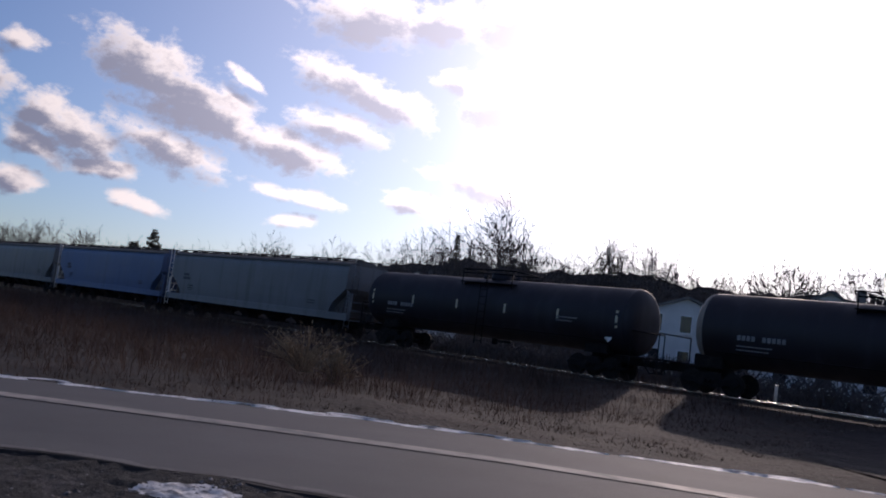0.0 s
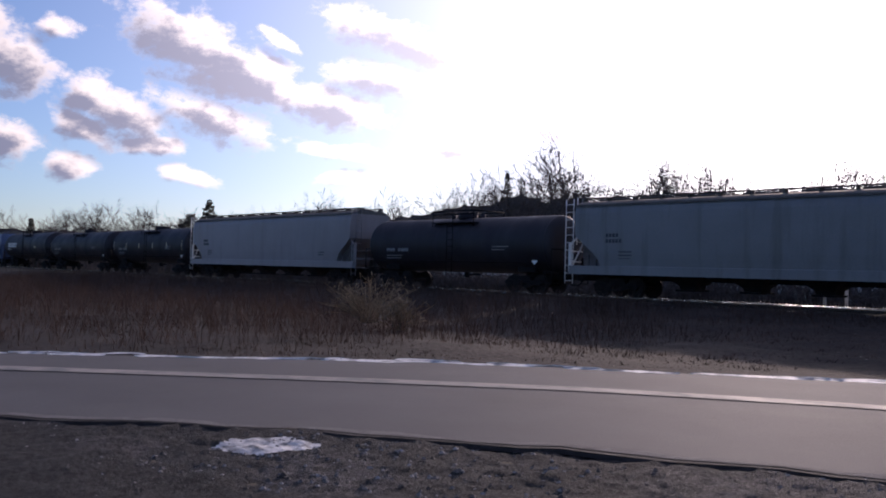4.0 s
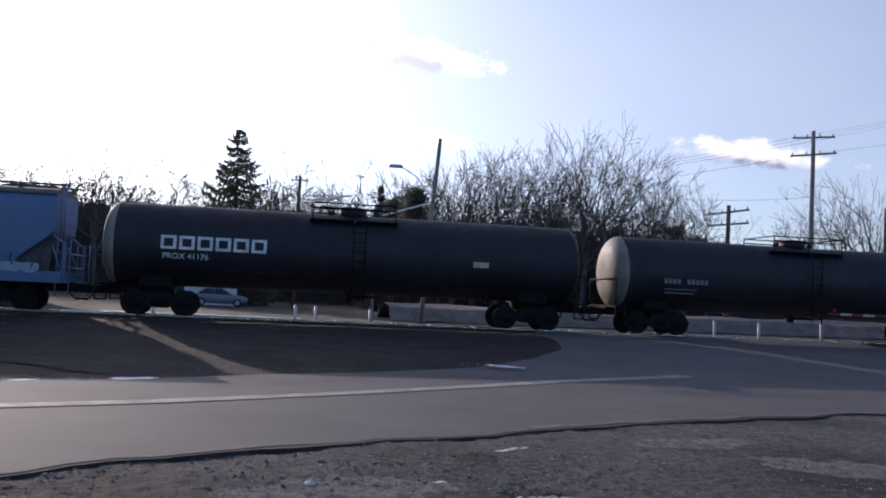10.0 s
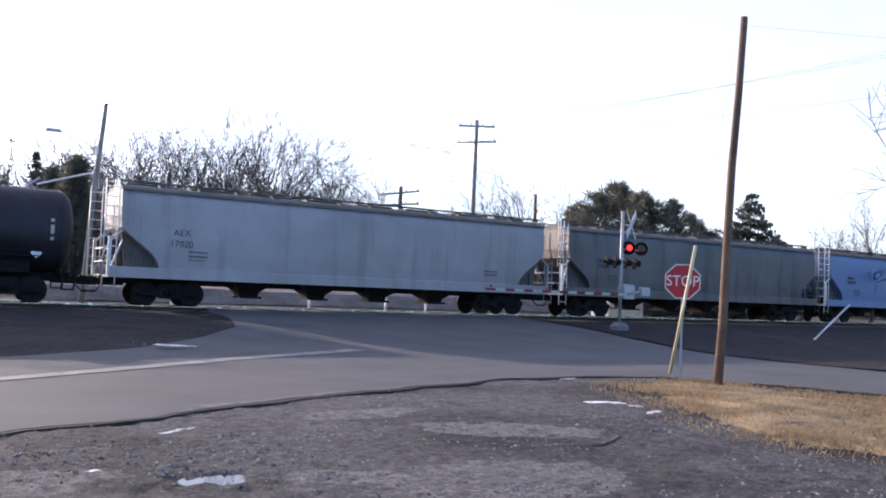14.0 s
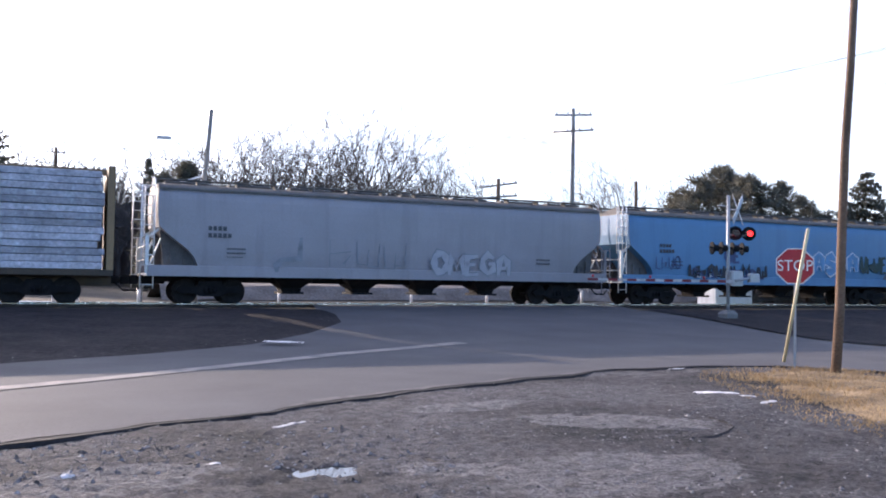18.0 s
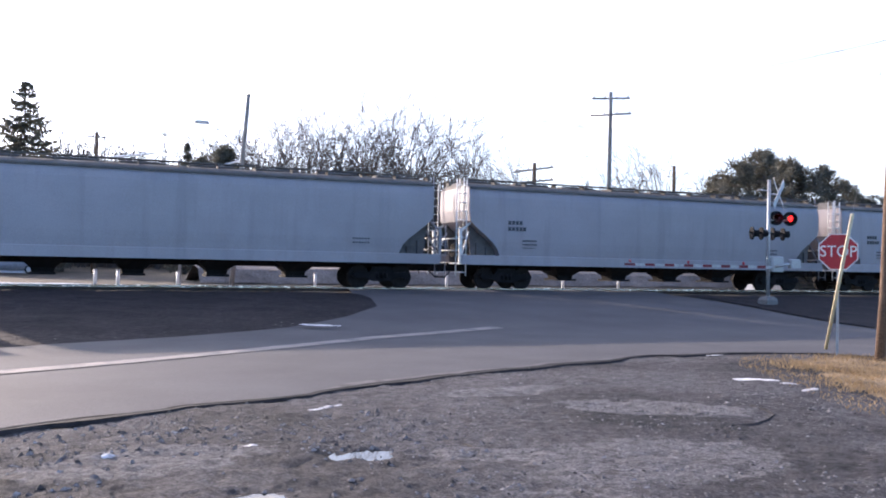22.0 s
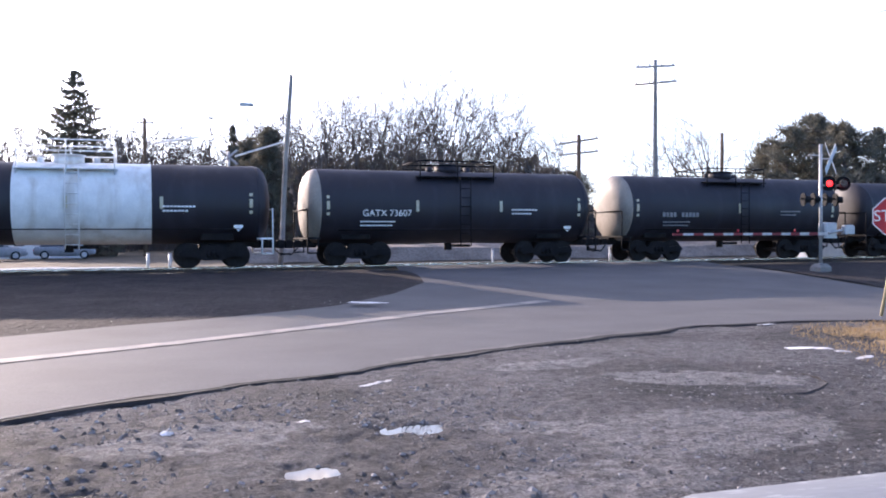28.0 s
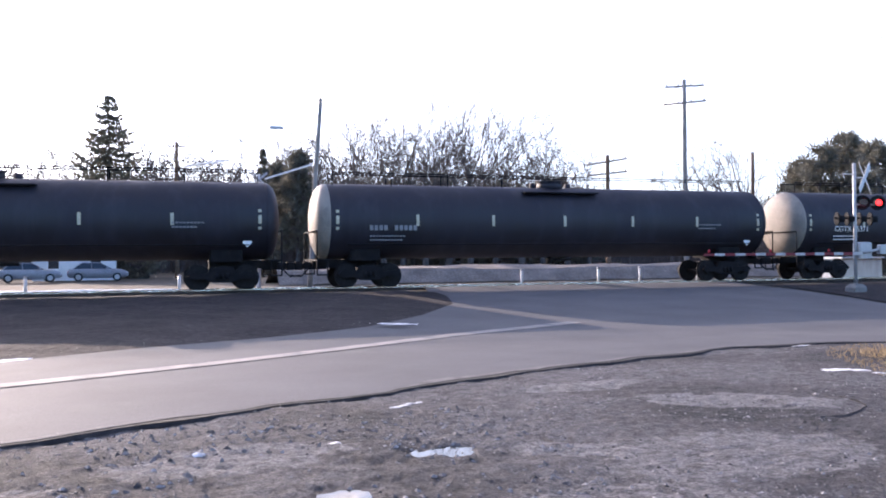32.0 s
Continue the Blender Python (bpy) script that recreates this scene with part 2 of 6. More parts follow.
# ---------- materials ----------
def material(name, color, rough=.7, metal=0.0, vary=.25, scale=3.0, fine=40.0, bump=.0, color2=None, spots=None, spot_scale=1.2, spot_at=(.55, .7), random=0.0, streak=None, emit=None, fine_amount=.35):
    """A procedural surface: two scales of variation, optional blotches of a second colour, optional streaks that run down, and fine relief."""
    mt = bpy.data.materials.new(name)
    mt.use_nodes = True
    nt = mt.node_tree
    n, ln = nt.nodes, nt.links
    p = n["Principled BSDF"]
    p.inputs["Roughness"].default_value, p.inputs["Metallic"].default_value = rough, metal
    if rough > .8:
        p.inputs["Specular IOR Level"].default_value = .25
    co = n.new("ShaderNodeTexCoord")

    def tex(sc, detail=5.0, stretch=None):
        q = n.new("ShaderNodeTexNoise")
        q.inputs["Scale"].default_value, q.inputs["Detail"].default_value = sc, detail
        if stretch:
            mp = n.new("ShaderNodeMapping")
            mp.inputs["Scale"].default_value = stretch
            ln.new(co.outputs["Object"], mp.inputs[0])
            ln.new(mp.outputs[0], q.inputs["Vector"])
        else:
            ln.new(co.outputs["Object"], q.inputs["Vector"])
        return q.outputs[0]

    def mixed(fac, a, b, blend="MIX"):
        q = n.new("ShaderNodeMix")
        q.data_type, q.blend_type = "RGBA", blend
        for s, k in ((fac, "Factor"), (a, "A"), (b, "B")):
            if hasattr(s, "is_output"):
                ln.new(s, q.inputs[k])
            else:
                q.inputs[k].default_value = s if k == "Factor" else (*s[:3], 1)
        return q.outputs["Result"]

    def ranged(v, a, b, c=0.0, d=1.0):
        q = n.new("ShaderNodeMapRange")
        for i, x in enumerate((a, b, c, d)):
            q.inputs[i + 1].default_value = x
        ln.new(v, q.inputs[0])
        return q.outputs[0]

    large, small = tex(scale), tex(fine, 3.0)
    dark = tuple(c * (1 - vary) for c in color)
    light = tuple(min(1, c * (1 + vary)) for c in color)
    col = mixed(ranged(large, .3, .7), dark, light)
    if spots:
        col = mixed(ranged(tex(spot_scale, 8.0), *spot_at), col, spots)
    if streak:
        col = mixed(ranged(tex(1.0, 6.0, (2.2, 2.2, .18)), .5, .72, 0, .7), col, streak)
    if fine_amount:
        k = ranged(small, .25, .75, 1 - fine_amount, 1 + fine_amount)
        sc = n.new("ShaderNodeVectorMath")
        sc.operation = "SCALE"
        ln.new(col, sc.inputs[0])
        ln.new(k, sc.inputs["Scale"])
        col = sc.outputs[0]
    if random:
        oi = n.new("ShaderNodeObjectInfo")
        sc = n.new("ShaderNodeVectorMath")
        sc.operation = "SCALE"
        ln.new(col, sc.inputs[0])
        ln.new(ranged(oi.outputs["Random"], 0, 1, 1 - random, 1 + random), sc.inputs["Scale"])
        col = sc.outputs[0]
    ln.new(col, p.inputs["Base Color"])
    if rough <= .8:
        ln.new(ranged(large, .3, .7, max(0, rough - .12), min(1, rough + .12)), p.inputs["Roughness"])
    if bump:
        b = n.new("ShaderNodeBump")
        b.inputs["Strength"].default_value, b.inputs["Distance"].default_value = min(1, bump * 8), bump
        ln.new(small, b.inputs["Height"])
        ln.new(b.outputs[0], p.inputs["Normal"])
    if emit:
        p.inputs["Emission Color"].default_value = (*color, 1)
        p.inputs["Emission Strength"].default_value = emit
    return mt


SHOALS = [(6.1, 8.55, 1.2, .6, -30), (4.5, 6.25, 1.3, .8, 5), (.5, 7.35, 1.0, .5, 12), (3.3, 6.9, .6, .3, -20), (-1.6, 6.2, 1.0, .4, 35), (5.0, 10.2, .9, .35, 10), (2.8, 5.1, 1.0, .6, 10), (-.6, 5.2, .7, .4, 20)]


def lot_material():
    """Trodden gravel: grit of all sizes, pale worn shoals, dark damp clumps."""
    mt = bpy.data.materials.new("gravel_and_grit")
    mt.use_nodes = True
    n, ln = mt.node_tree.nodes, mt.node_tree.links
    p = n["Principled BSDF"]
    p.inputs["Roughness"].default_value, p.inputs["Specular IOR Level"].default_value = .9, .25
    co = n.new("ShaderNodeTexCoord")

    def tex(scale, detail, rough=.6):
        q = n.new("ShaderNodeTexNoise")
        q.inputs["Scale"].default_value, q.inputs["Detail"].default_value, q.inputs["Roughness"].default_value = scale, detail, rough
        ln.new(co.outputs["Object"], q.inputs["Vector"])
        return q.outputs[0]

    def ranged(v, a, b, c=0.0, d=1.0):
        q = n.new("ShaderNodeMapRange")
        q.interpolation_type = "SMOOTHSTEP"
        for i, x in enumerate((a, b, c, d)):
            q.inputs[i + 1].default_value = x
        ln.new(v, q.inputs[0])
        return q.outputs[0]

    def mixed(fac, a, b):
        q = n.new("ShaderNodeMix")
        q.data_type = "RGBA"
        for s, k in ((fac, "Factor"), (a, "A"), (b, "B")):
            if hasattr(s, "is_output"):
                ln.new(s, q.inputs[k])
            else:
                q.inputs[k].default_value = (*s, 1)
        return q.outputs["Result"]

    grain = tex(34, 8, .8)
    clump = tex(2.3, 8, .7)
    shoal = tex(.42, 6, .6)
    clod = tex(8.5, 8, .78)
    sep = n.new("ShaderNodeSeparateXYZ")
    ln.new(co.outputs["Object"], sep.inputs[0])

    def op(kind, a, b):
        q = n.new("ShaderNodeMath")
        q.operation = kind
        for i, v in enumerate((a, b)):
            if hasattr(v, "is_output"):
                ln.new(v, q.inputs[i])
            else:
                q.inputs[i].default_value = v
        return q.outputs[0]

    # worn pale shoals, each in its place, with ragged rims
    worn = None
    for x, y, a, b, turn in SHOALS:
        mp, d = n.new("ShaderNodeMapping"), n.new("ShaderNodeVectorMath")
        mp.vector_type, d.operation = "TEXTURE", "LENGTH"
        mp.inputs["Location"].default_value, mp.inputs["Rotation"].default_value, mp.inputs["Scale"].default_value = (x, y, 0), (0, 0, radians(turn)), (a, b, 9)
        ln.new(co.outputs["Object"], mp.inputs[0])
        ln.new(mp.outputs[0], d.inputs[0])
        one = op("SUBTRACT", 1, d.outputs["Value"])
        worn = one if worn is None else op("MAXIMUM", worn, one)
    worn = op("ADD", worn, op("MULTIPLY", op("SUBTRACT", clump, .5), 1.7))
    # damp black soil towards the road's bend, dry grit by the crossing
    damp = op("ADD", ranged(sep.outputs[0], -6, 1, -.2, .01), ranged(sep.outputs[0], 6, 12, 0, -.1))
    dry = op("ADD", shoal, damp)
    col = mixed(ranged(dry, .35, .45), (.034, .033, .033), (.082, .075, .074))
    col = mixed(ranged(dry, .47, .56), col, (.118, .11, .11))
    col = mixed(ranged(worn, -.05, .12, 0, .85), col, (.205, .193, .188))
    col = mixed(ranged(clump, .55, .62, 0, .6), col, (.06, .052, .051))
    for v, a, b, lo, hi in ((clod, .38, .62, .6, 1.32), (grain, .34, .66, .62, 1.38)):
        sc = n.new("ShaderNodeVectorMath")
        sc.operation = "SCALE"
        ln.new(col, sc.inputs[0])
        ln.new(ranged(v, a, b, lo, hi), sc.inputs["Scale"])
        col = sc.outputs[0]
    ln.new(sc.outputs[0], p.inputs["Base Color"])
    for height, dist, strength in ((clump, .09, .6), (clod, .05, .8), (grain, .016, .5)):
        b = n.new("ShaderNodeBump")
        b.inputs["Strength"].default_value, b.inputs["Distance"].default_value = strength, dist
        ln.new(height, b.inputs["Height"])
        prior = p.inputs["Normal"].links
        if prior:
            ln.new(prior[0].from_socket, b.inputs["Normal"])
        ln.new(b.outputs[0], p.inputs["Normal"])
    return mt


M_ASPHALT = material("asphalt", (.082, .079, .081), .85, scale=.5, fine=60, bump=.006, vary=.16, spots=(.1, .096, .094), spot_scale=.35, fine_amount=.3)
M_LOT = lot_material()
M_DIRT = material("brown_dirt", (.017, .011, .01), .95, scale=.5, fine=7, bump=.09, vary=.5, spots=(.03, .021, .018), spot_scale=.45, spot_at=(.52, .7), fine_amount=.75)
M_BALLAST = material("ballast", (.06, .055, .052), .9, scale=1.0, fine=16, bump=.05, vary=.25, fine_amount=.7)
M_CINDER = material("dark_cinders", (.017, .0125, .0135), .95, scale=.8, fine=7, bump=.1, vary=.5, fine_amount=.9)
M_FIELD = material("winter_field", (.075, .06, .042), .95, scale=.05, fine=3, bump=.05, vary=.35, spots=(.11, .09, .06), spot_scale=.02, fine_amount=.4)
M_LINE = material("road_paint", (.27, .235, .205), .8, vary=.18, scale=1.2, fine=40, spots=(.14, .135, .13), spot_scale=2.2, spot_at=(.46, .66), fine_amount=.2)
M_SNOW = material("old_snow", (.8, .77, .73), .7, vary=.12, scale=2, fine=25, bump=.03, spots=(.33, .3, .28), spot_scale=4, spot_at=(.5, .68), fine_amount=.2)
M_RAIL = material("rail_steel", (.05, .036, .03), .85, .0, vary=.3, scale=4)
M_RAILTOP = material("polished_rail_head", (.6, .6, .62), .2, 1.0, vary=.1, scale=4, fine_amount=.1)
M_TIE = material("creosoted_timber", (.055, .042, .033), .9, vary=.3, scale=5, bump=.01)
M_BLACK = material("black_paint", (.0125, .0105, .0165), .62, vary=.3, scale=.6, streak=(.026, .022, .032), fine_amount=.25)
# grimy steel and wheels, darkened further for the shadow beneath the cars
M_UNDER = material("grimy_shaded_black_steel", (.009, .008, .009), .9, vary=.4, scale=3, spots=(.02, .016, .015), spot_scale=2.5)
M_WHEEL = material("shaded_wheel_steel", (.014, .012, .012), .85, .0, vary=.4, scale=6)
M_TAN = material("dusty_tank_head", (.25, .212, .175), .65, vary=.25, scale=1.4, spots=(.2, .17, .14), spot_scale=1.6)
M_WHITE = material("white_paint", (.72, .72, .7), .5, vary=.1, scale=2, streak=(.45, .4, .34), fine_amount=.12)
M_YELLOW = material("yellow_reflector", (.46, .42, .3), .5, vary=.12, scale=6, fine_amount=.15)
M_GREYWOOD = material("silvered_pole_wood", (.27, .245, .22), .9, vary=.25, scale=1.5, fine=30, streak=(.16, .14, .125))
M_WOOD = material("weathered_pole_wood", (.16, .1, .066), .85, vary=.3, scale=1.5, fine=30, bump=.01, streak=(.12, .09, .065))
M_STEELPOLE = material("galvanised_steel", (.42, .42, .42), .5, .4, vary=.15, scale=2)
M_BARK = material("grey_bark", (.115, .098, .09), .9, vary=.3, scale=2, fine=20)
M_NEEDLE = material("conifer_needles", (.15, .143, .115), .9, vary=.4, scale=1.2, fine=8)
M_GRASS = material("dry_grass", (.38, .265, .145), .9, vary=.35, scale=.8, fine=12)


def thin_leaf(mt, share):
    """Lets light through: needles and dead blades glow when the sun stands behind them."""
    n, ln = mt.node_tree.nodes, mt.node_tree.links
    p, out = n["Principled BSDF"], n["Material Output"]
    tr, mix = n.new("ShaderNodeBsdfTranslucent"), n.new("ShaderNodeMixShader")
    ln.new(p.inputs["Base Color"].links[0].from_socket, tr.inputs["Color"])
    mix.inputs[0].default_value = share
    ln.new(p.outputs[0], mix.inputs[1])
    ln.new(tr.outputs[0], mix.inputs[2])
    ln.new(mix.outputs[0], out.inputs["Surface"])


thin_leaf(M_NEEDLE, .4)
thin_leaf(M_GRASS, .4)
M_WALK = material("weathered_roof_steel", (.13, .12, .11), .8, vary=.3, scale=2)


# ---------- ground, road and railway ----------
NEAR_EDGE = [(-60, -38), (-20, -5.5), (-9.4, 3.1), (-7.1, 5.0), (-5.3, 6.15), (-4, 6.9), (-2.5, 7.6), (-1.5, 8.5), (0, 9.3), (1.4, 10.05), (2.5, 10.4), (3.4, 11.1), (5.3, 12), (7.4, 12.9), (9.6, 13.75), (11.5, 14.0), (13.4, 13.45), (14.6, 11.4), (15.5, 9.4), (22, -6), (32, -30)]
FAR_EDGE = [(-70, -33), (-24, -1.5), (-15.7, 5.15), (-12.9, 8.3), (-10.7, 10.85), (-7.8, 13.2), (-5.2, 15.4), (-2.4, 17.0), (-.5, 18.4), (1.7, 19.5), (4.5, 21.3), (6.6, 23.6), (8.3, 26.2), (8.95, 29), (9.2, 31.6)]
RIGHT_EDGE = [(23.2, 31.6), (22.4, 25), (21.4, 19), (21.2, 12.7), (24, 4), (30, -8), (40, -28)]
RAIL_Z = .542


def track_y(x):
    """The railway's course: a wide curve that bends away on both sides, straight far out."""
    q = min(70, max(-150, x))
    return 34.86 + .010573 * q + .000419 * q * q + (.010573 + .000838 * q) * (x - q)


def track_turn(x):
    """The railway's heading in degrees."""
    return math.degrees(math.atan(.010573 + .000838 * min(70, max(-150, x))))


def wobble(x, y, s=1.0, k=0):
    return noise.noise(Vector((x * s, y * s, k * 7.3)))


def sheet(name, xs, ys, zf, mat, label):
    k = Kit()
    k.add([(x, y, zf(x, y)) for y in ys for x in xs], [(j * len(xs) + i, j * len(xs) + i + 1, (j + 1) * len(xs) + i + 1, (j + 1) * len(xs) + i) for j in range(len(ys) - 1) for i in range(len(xs) - 1)], True)
    return structure(name, k, mat, label)


def spread(a, b, fine_a, fine_b, step, far):
    """Coordinates from a to b: close steps inside, growing ones outside."""
    inside = list(np.arange(fine_a, fine_b + 1e-6, step))
    lo, hi, d = [], [], step
    while (lo[-1] if lo else fine_a) > a:
        d = min(far, d * 1.35)
        lo.append((lo[-1] if lo else fine_a) - d)
    d = step
    while (hi[-1] if hi else fine_b) < b:
        d = min(far, d * 1.35)
        hi.append((hi[-1] if hi else fine_b) + d)
    return [float(v) for v in reversed(lo)] + [float(v) for v in inside] + [float(v) for v in hi]


def inside(poly, x, y):
    c, j = False, len(poly) - 1
    for i in range(len(poly)):
        (xi, yi), (xj, yj) = poly[i], poly[j]
        if (yi > y) != (yj > y) and x < (xj - xi) * (y - yi) / (yj - yi) + xi:
            c = not c
        j = i
    return c


ROAD = NEAR_EDGE + RIGHT_EDGE[::-1] + FAR_EDGE[::-1]


def base_z(x, y):
    z = ground_z(x, y) - .05
    far = max(0, y - 60)
    if y > 38:
        z -= .25 * min(1, (y - 38) / 4)
    hill = 9 * math.exp(-((x + 150) / 90) ** 2 - ((y - 260) / 120) ** 2)
    return z + (hill if far else 0)


sheet("ground", spread(-1500, 1500, -40, 50, 1.0, 160), spread(-400, 2500, -14, 46, 1.0, 160), base_z, M_FIELD, "dull brown winter grass and earth running to the horizon")


def patch(name, poly, zf, mat, label, step=.5, rough=0.0, lift=0.0, kind="structure"):
    """A sheet cut to an outline: a grid inside, its rim on the outline."""
    bm = bmesh.new()
    vs = [bm.verts.new((x, y, 0)) for x, y in poly]
    bm.faces.new(vs).normal_update()
    bmesh.ops.triangulate(bm, faces=bm.faces)
    x0, x1 = min(p[0] for p in poly), max(p[0] for p in poly)
    y0, y1 = min(p[1] for p in poly), max(p[1] for p in poly)
    for a, b, d, nrm in ((max(x0, -36), min(x1, 46), step, (1, 0, 0)), (max(y0, -12), min(y1, 44), step, (0, 1, 0))):
        c = math.floor(a / d) * d + d
        while c < b:
            bmesh.ops.bisect_plane(bm, geom=bm.verts[:] + bm.edges[:] + bm.faces[:], plane_co=Vector(nrm) * c, plane_no=nrm)
            c += d
    for v in bm.verts:
        v.co.z = zf(v.co.x, v.co.y) + lift + (rough * wobble(v.co.x, v.co.y, 1.7) if rough else 0)
    me = bpy.data.meshes.new(name)
    bm.to_mesh(me)
    bm.free()
    me.polygons.foreach_set("use_smooth", [True] * len(me.polygons))
    me.materials.append(mat)
    return tagged(part(name, me, mat), label, kind=kind)


def ragged(poly, amp=.12, step=.35, closed=False):
    """The same line with more points and an uneven course."""
    out = []
    for (xa, ya), (xb, yb) in zip(poly, poly[1:] + poly[:1] if closed else poly[1:]):
        d = math.hypot(xb - xa, yb - ya)
        n = max(1, int(d / step)) if d < 14 else 4
        for i in range(n):
            t = i / n
            x, y = xa + (xb - xa) * t, ya + (yb - ya) * t
            a = amp if d < 14 else 0
            out.append((x + a * wobble(x, y, .9, 1) + a * .5 * wobble(x, y, 3.1, 2), y + a * wobble(x, y, .9, 3) + a * .5 * wobble(x, y, 3.1, 4)))
    return out if closed else out + [poly[-1]]


patch("road", ragged(NEAR_EDGE, .16, .35) + RIGHT_EDGE[::-1] + FAR_EDGE[::-1], ground_z, M_ASPHALT, "worn grey asphalt road bending up to a level crossing", 1.0)


PUDDLES = [(2.23, 7.12, .22), (1.13, 6.0, .2)]
POTHOLES = [(-.35, 6.05, .12)]


def pool_z(x, y):
    return ground_z(x, y) - .034


def grit_z(x, y):
    """The lot's broken surface: flat shoals, ruts and grit."""
    z = ground_z(x, y) - .022 + .022 * wobble(x, y, .5) + .012 * wobble(x, y, 1.7, 2) + .012 * wobble(x, y, 4.3, 3) + .013 * wobble(x, y, 9.1, 4)
    rut = max(.25, min(1, (4.6 - x) / 2.5)) * max(0, min(1, (10 - y) / 3))
    z += rut * (.026 * wobble(x + .6 * y, y * 1.4, 1.6, 7) + .016 * abs(wobble(x, y, 4.7, 8)) + .013 * wobble(x, y, 6.7, 9) + .014 * wobble(x, y, 11.3, 10))
    for px, py, r in PUDDLES:
        q = ((x - px) ** 2 + ((y - py) * 1.3) ** 2) / (r * r) * (1 + 1.1 * wobble(x, y, 3.5, 9) + .8 * wobble(x, y, 9, 9))
        if q < 6:
            f = math.exp(-max(0, q) ** 2 * .5)
            z = z * (1 - f) + (pool_z(px, py) - .012) * f
    for px, py, r in POTHOLES:
        q = ((x - px) ** 2 + ((y - py) * 1.6) ** 2) / (r * r)
        if q < 6:
            z -= .05 * math.exp(-q)
    return z


def lot_z(x, y):
    """The same, ducking under the road."""
    z = grit_z(x, y)
    return z - .12 if inside(ROAD, x, y) and math.hypot(x, y) > 2 else z


def edge_gap(line, x, y):
    """How far a place lies from a line."""
    best = 99.0
    for (xa, ya), (xb, yb) in zip(line, line[1:]):
        t = max(0, min(1, ((x - xa) * (xb - xa) + (y - ya) * (yb - ya)) / ((xb - xa) ** 2 + (yb - ya) ** 2)))
        best = min(best, math.hypot(x - xa - t * (xb - xa), y - ya - t * (yb - ya)))
    return best


sheet("gravel_lot", spread(-60, 40, -9, 12, .055, 9), spread(-45, 14.4, 3.4, 14.2, .055, 9), lot_z, M_LOT, "broken dark gravel and patched asphalt lot")


def strip(name, line, w, mat, label, lift=.006, kind="structure", a=0.0):
    """A painted or laid band along a line on the ground."""
    k = Kit()
    pts = ragged(line, a, .5)
    ring = []
    for i, (x, y) in enumerate(pts):
        (xa, ya), (xb, yb) = pts[max(0, i - 1)], pts[min(len(pts) - 1, i + 1)]
        d = math.hypot(xb - xa, yb - ya)
        nx, ny = -(yb - ya) / d, (xb - xa) / d
        ww = w * (1 + (.7 * wobble(x, y, 1.3, 5) if a else 0))
        ring.append([(x + nx * s * ww / 2, y + ny * s * ww / 2, ground_z(x + nx * s * ww / 2, y + ny * s * ww / 2) + lift) for s in (-1, 1)])
    k.loft(ring, caps=False, closed=False)
    return structure(name, k, mat, label)


CENTRE = [(-60, -31), (-22, -3.6), (-13.5, 4.4), (-10.2, 7.4), (-7.4, 9.8), (-4.6, 11.6), (-1.9, 12.95), (.5, 14.6), (3.6, 17.0), (6.0, 18.75), (9.9, 20.85)]
strip("centre_line", CENTRE, .45, M_LINE, "faded centre line on the road", .012)



def verge_snow(line, wide, gaps, side, seed):
    """The thin ragged rim of old snow where the road ends."""
    rnd = random.Random(seed)
    run, length = [], 0
    while line:
        length = rnd.randint(5, 60)
        run, line = line[:length], line[length + rnd.choice(gaps):]
        if len(run) < 3:
            continue
        k, ring = Kit(), []
        for i, (x, y) in enumerate(run):
            (xa, ya), (xb, yb) = run[max(0, i - 1)], run[min(len(run) - 1, i + 1)]
            d = math.hypot(xb - xa, yb - ya)
            nx, ny = -(yb - ya) / d, (xb - xa) / d
            end = min(1, i / 2, (len(run) - 1 - i) / 2)
            w = max(.01, wide * (1 + 1.3 * wobble(x, y, 1.1, 5) + 1.2 * wobble(x, y, 3.7, 6) + 1.1 * wobble(x, y, 9.3, 7)) * end)
            c = wide * .7 * wobble(x, y, 1.9, 8) + side
            z = ground_z(x, y) + .004
            ring.append([(x + nx * (c - w / 2), y + ny * (c - w / 2), z), (x + nx * c, y + ny * c, z + .007 * end * (1 + wobble(x, y, 4))), (x + nx * (c + w / 2), y + ny * (c + w / 2), z + .014), (x + nx * (c + w / 2 + .03), y + ny * (c + w / 2 + .03), z - .03)])
        k.loft(ring, caps=False, closed=False)
        structure("verge_snow", k, M_SNOW, "thin broken rim of old snow along the road's edge")


verge_snow(ragged(FAR_EDGE[1:8], .12, .07), .15, (0, 0, 1, 2, 4, 7), -.06, 6)
verge_snow(ragged(FAR_EDGE[2:7], .3, .07), .07, (6, 14, 25, 40), .2, 9)





def along(x0, x1):
    """Stations along the railway, close together where it bends."""
    return [x for x in [-600, -400, -250, *range(-200, 101, 4), 150, 250, 400] if x0 < x < x1]


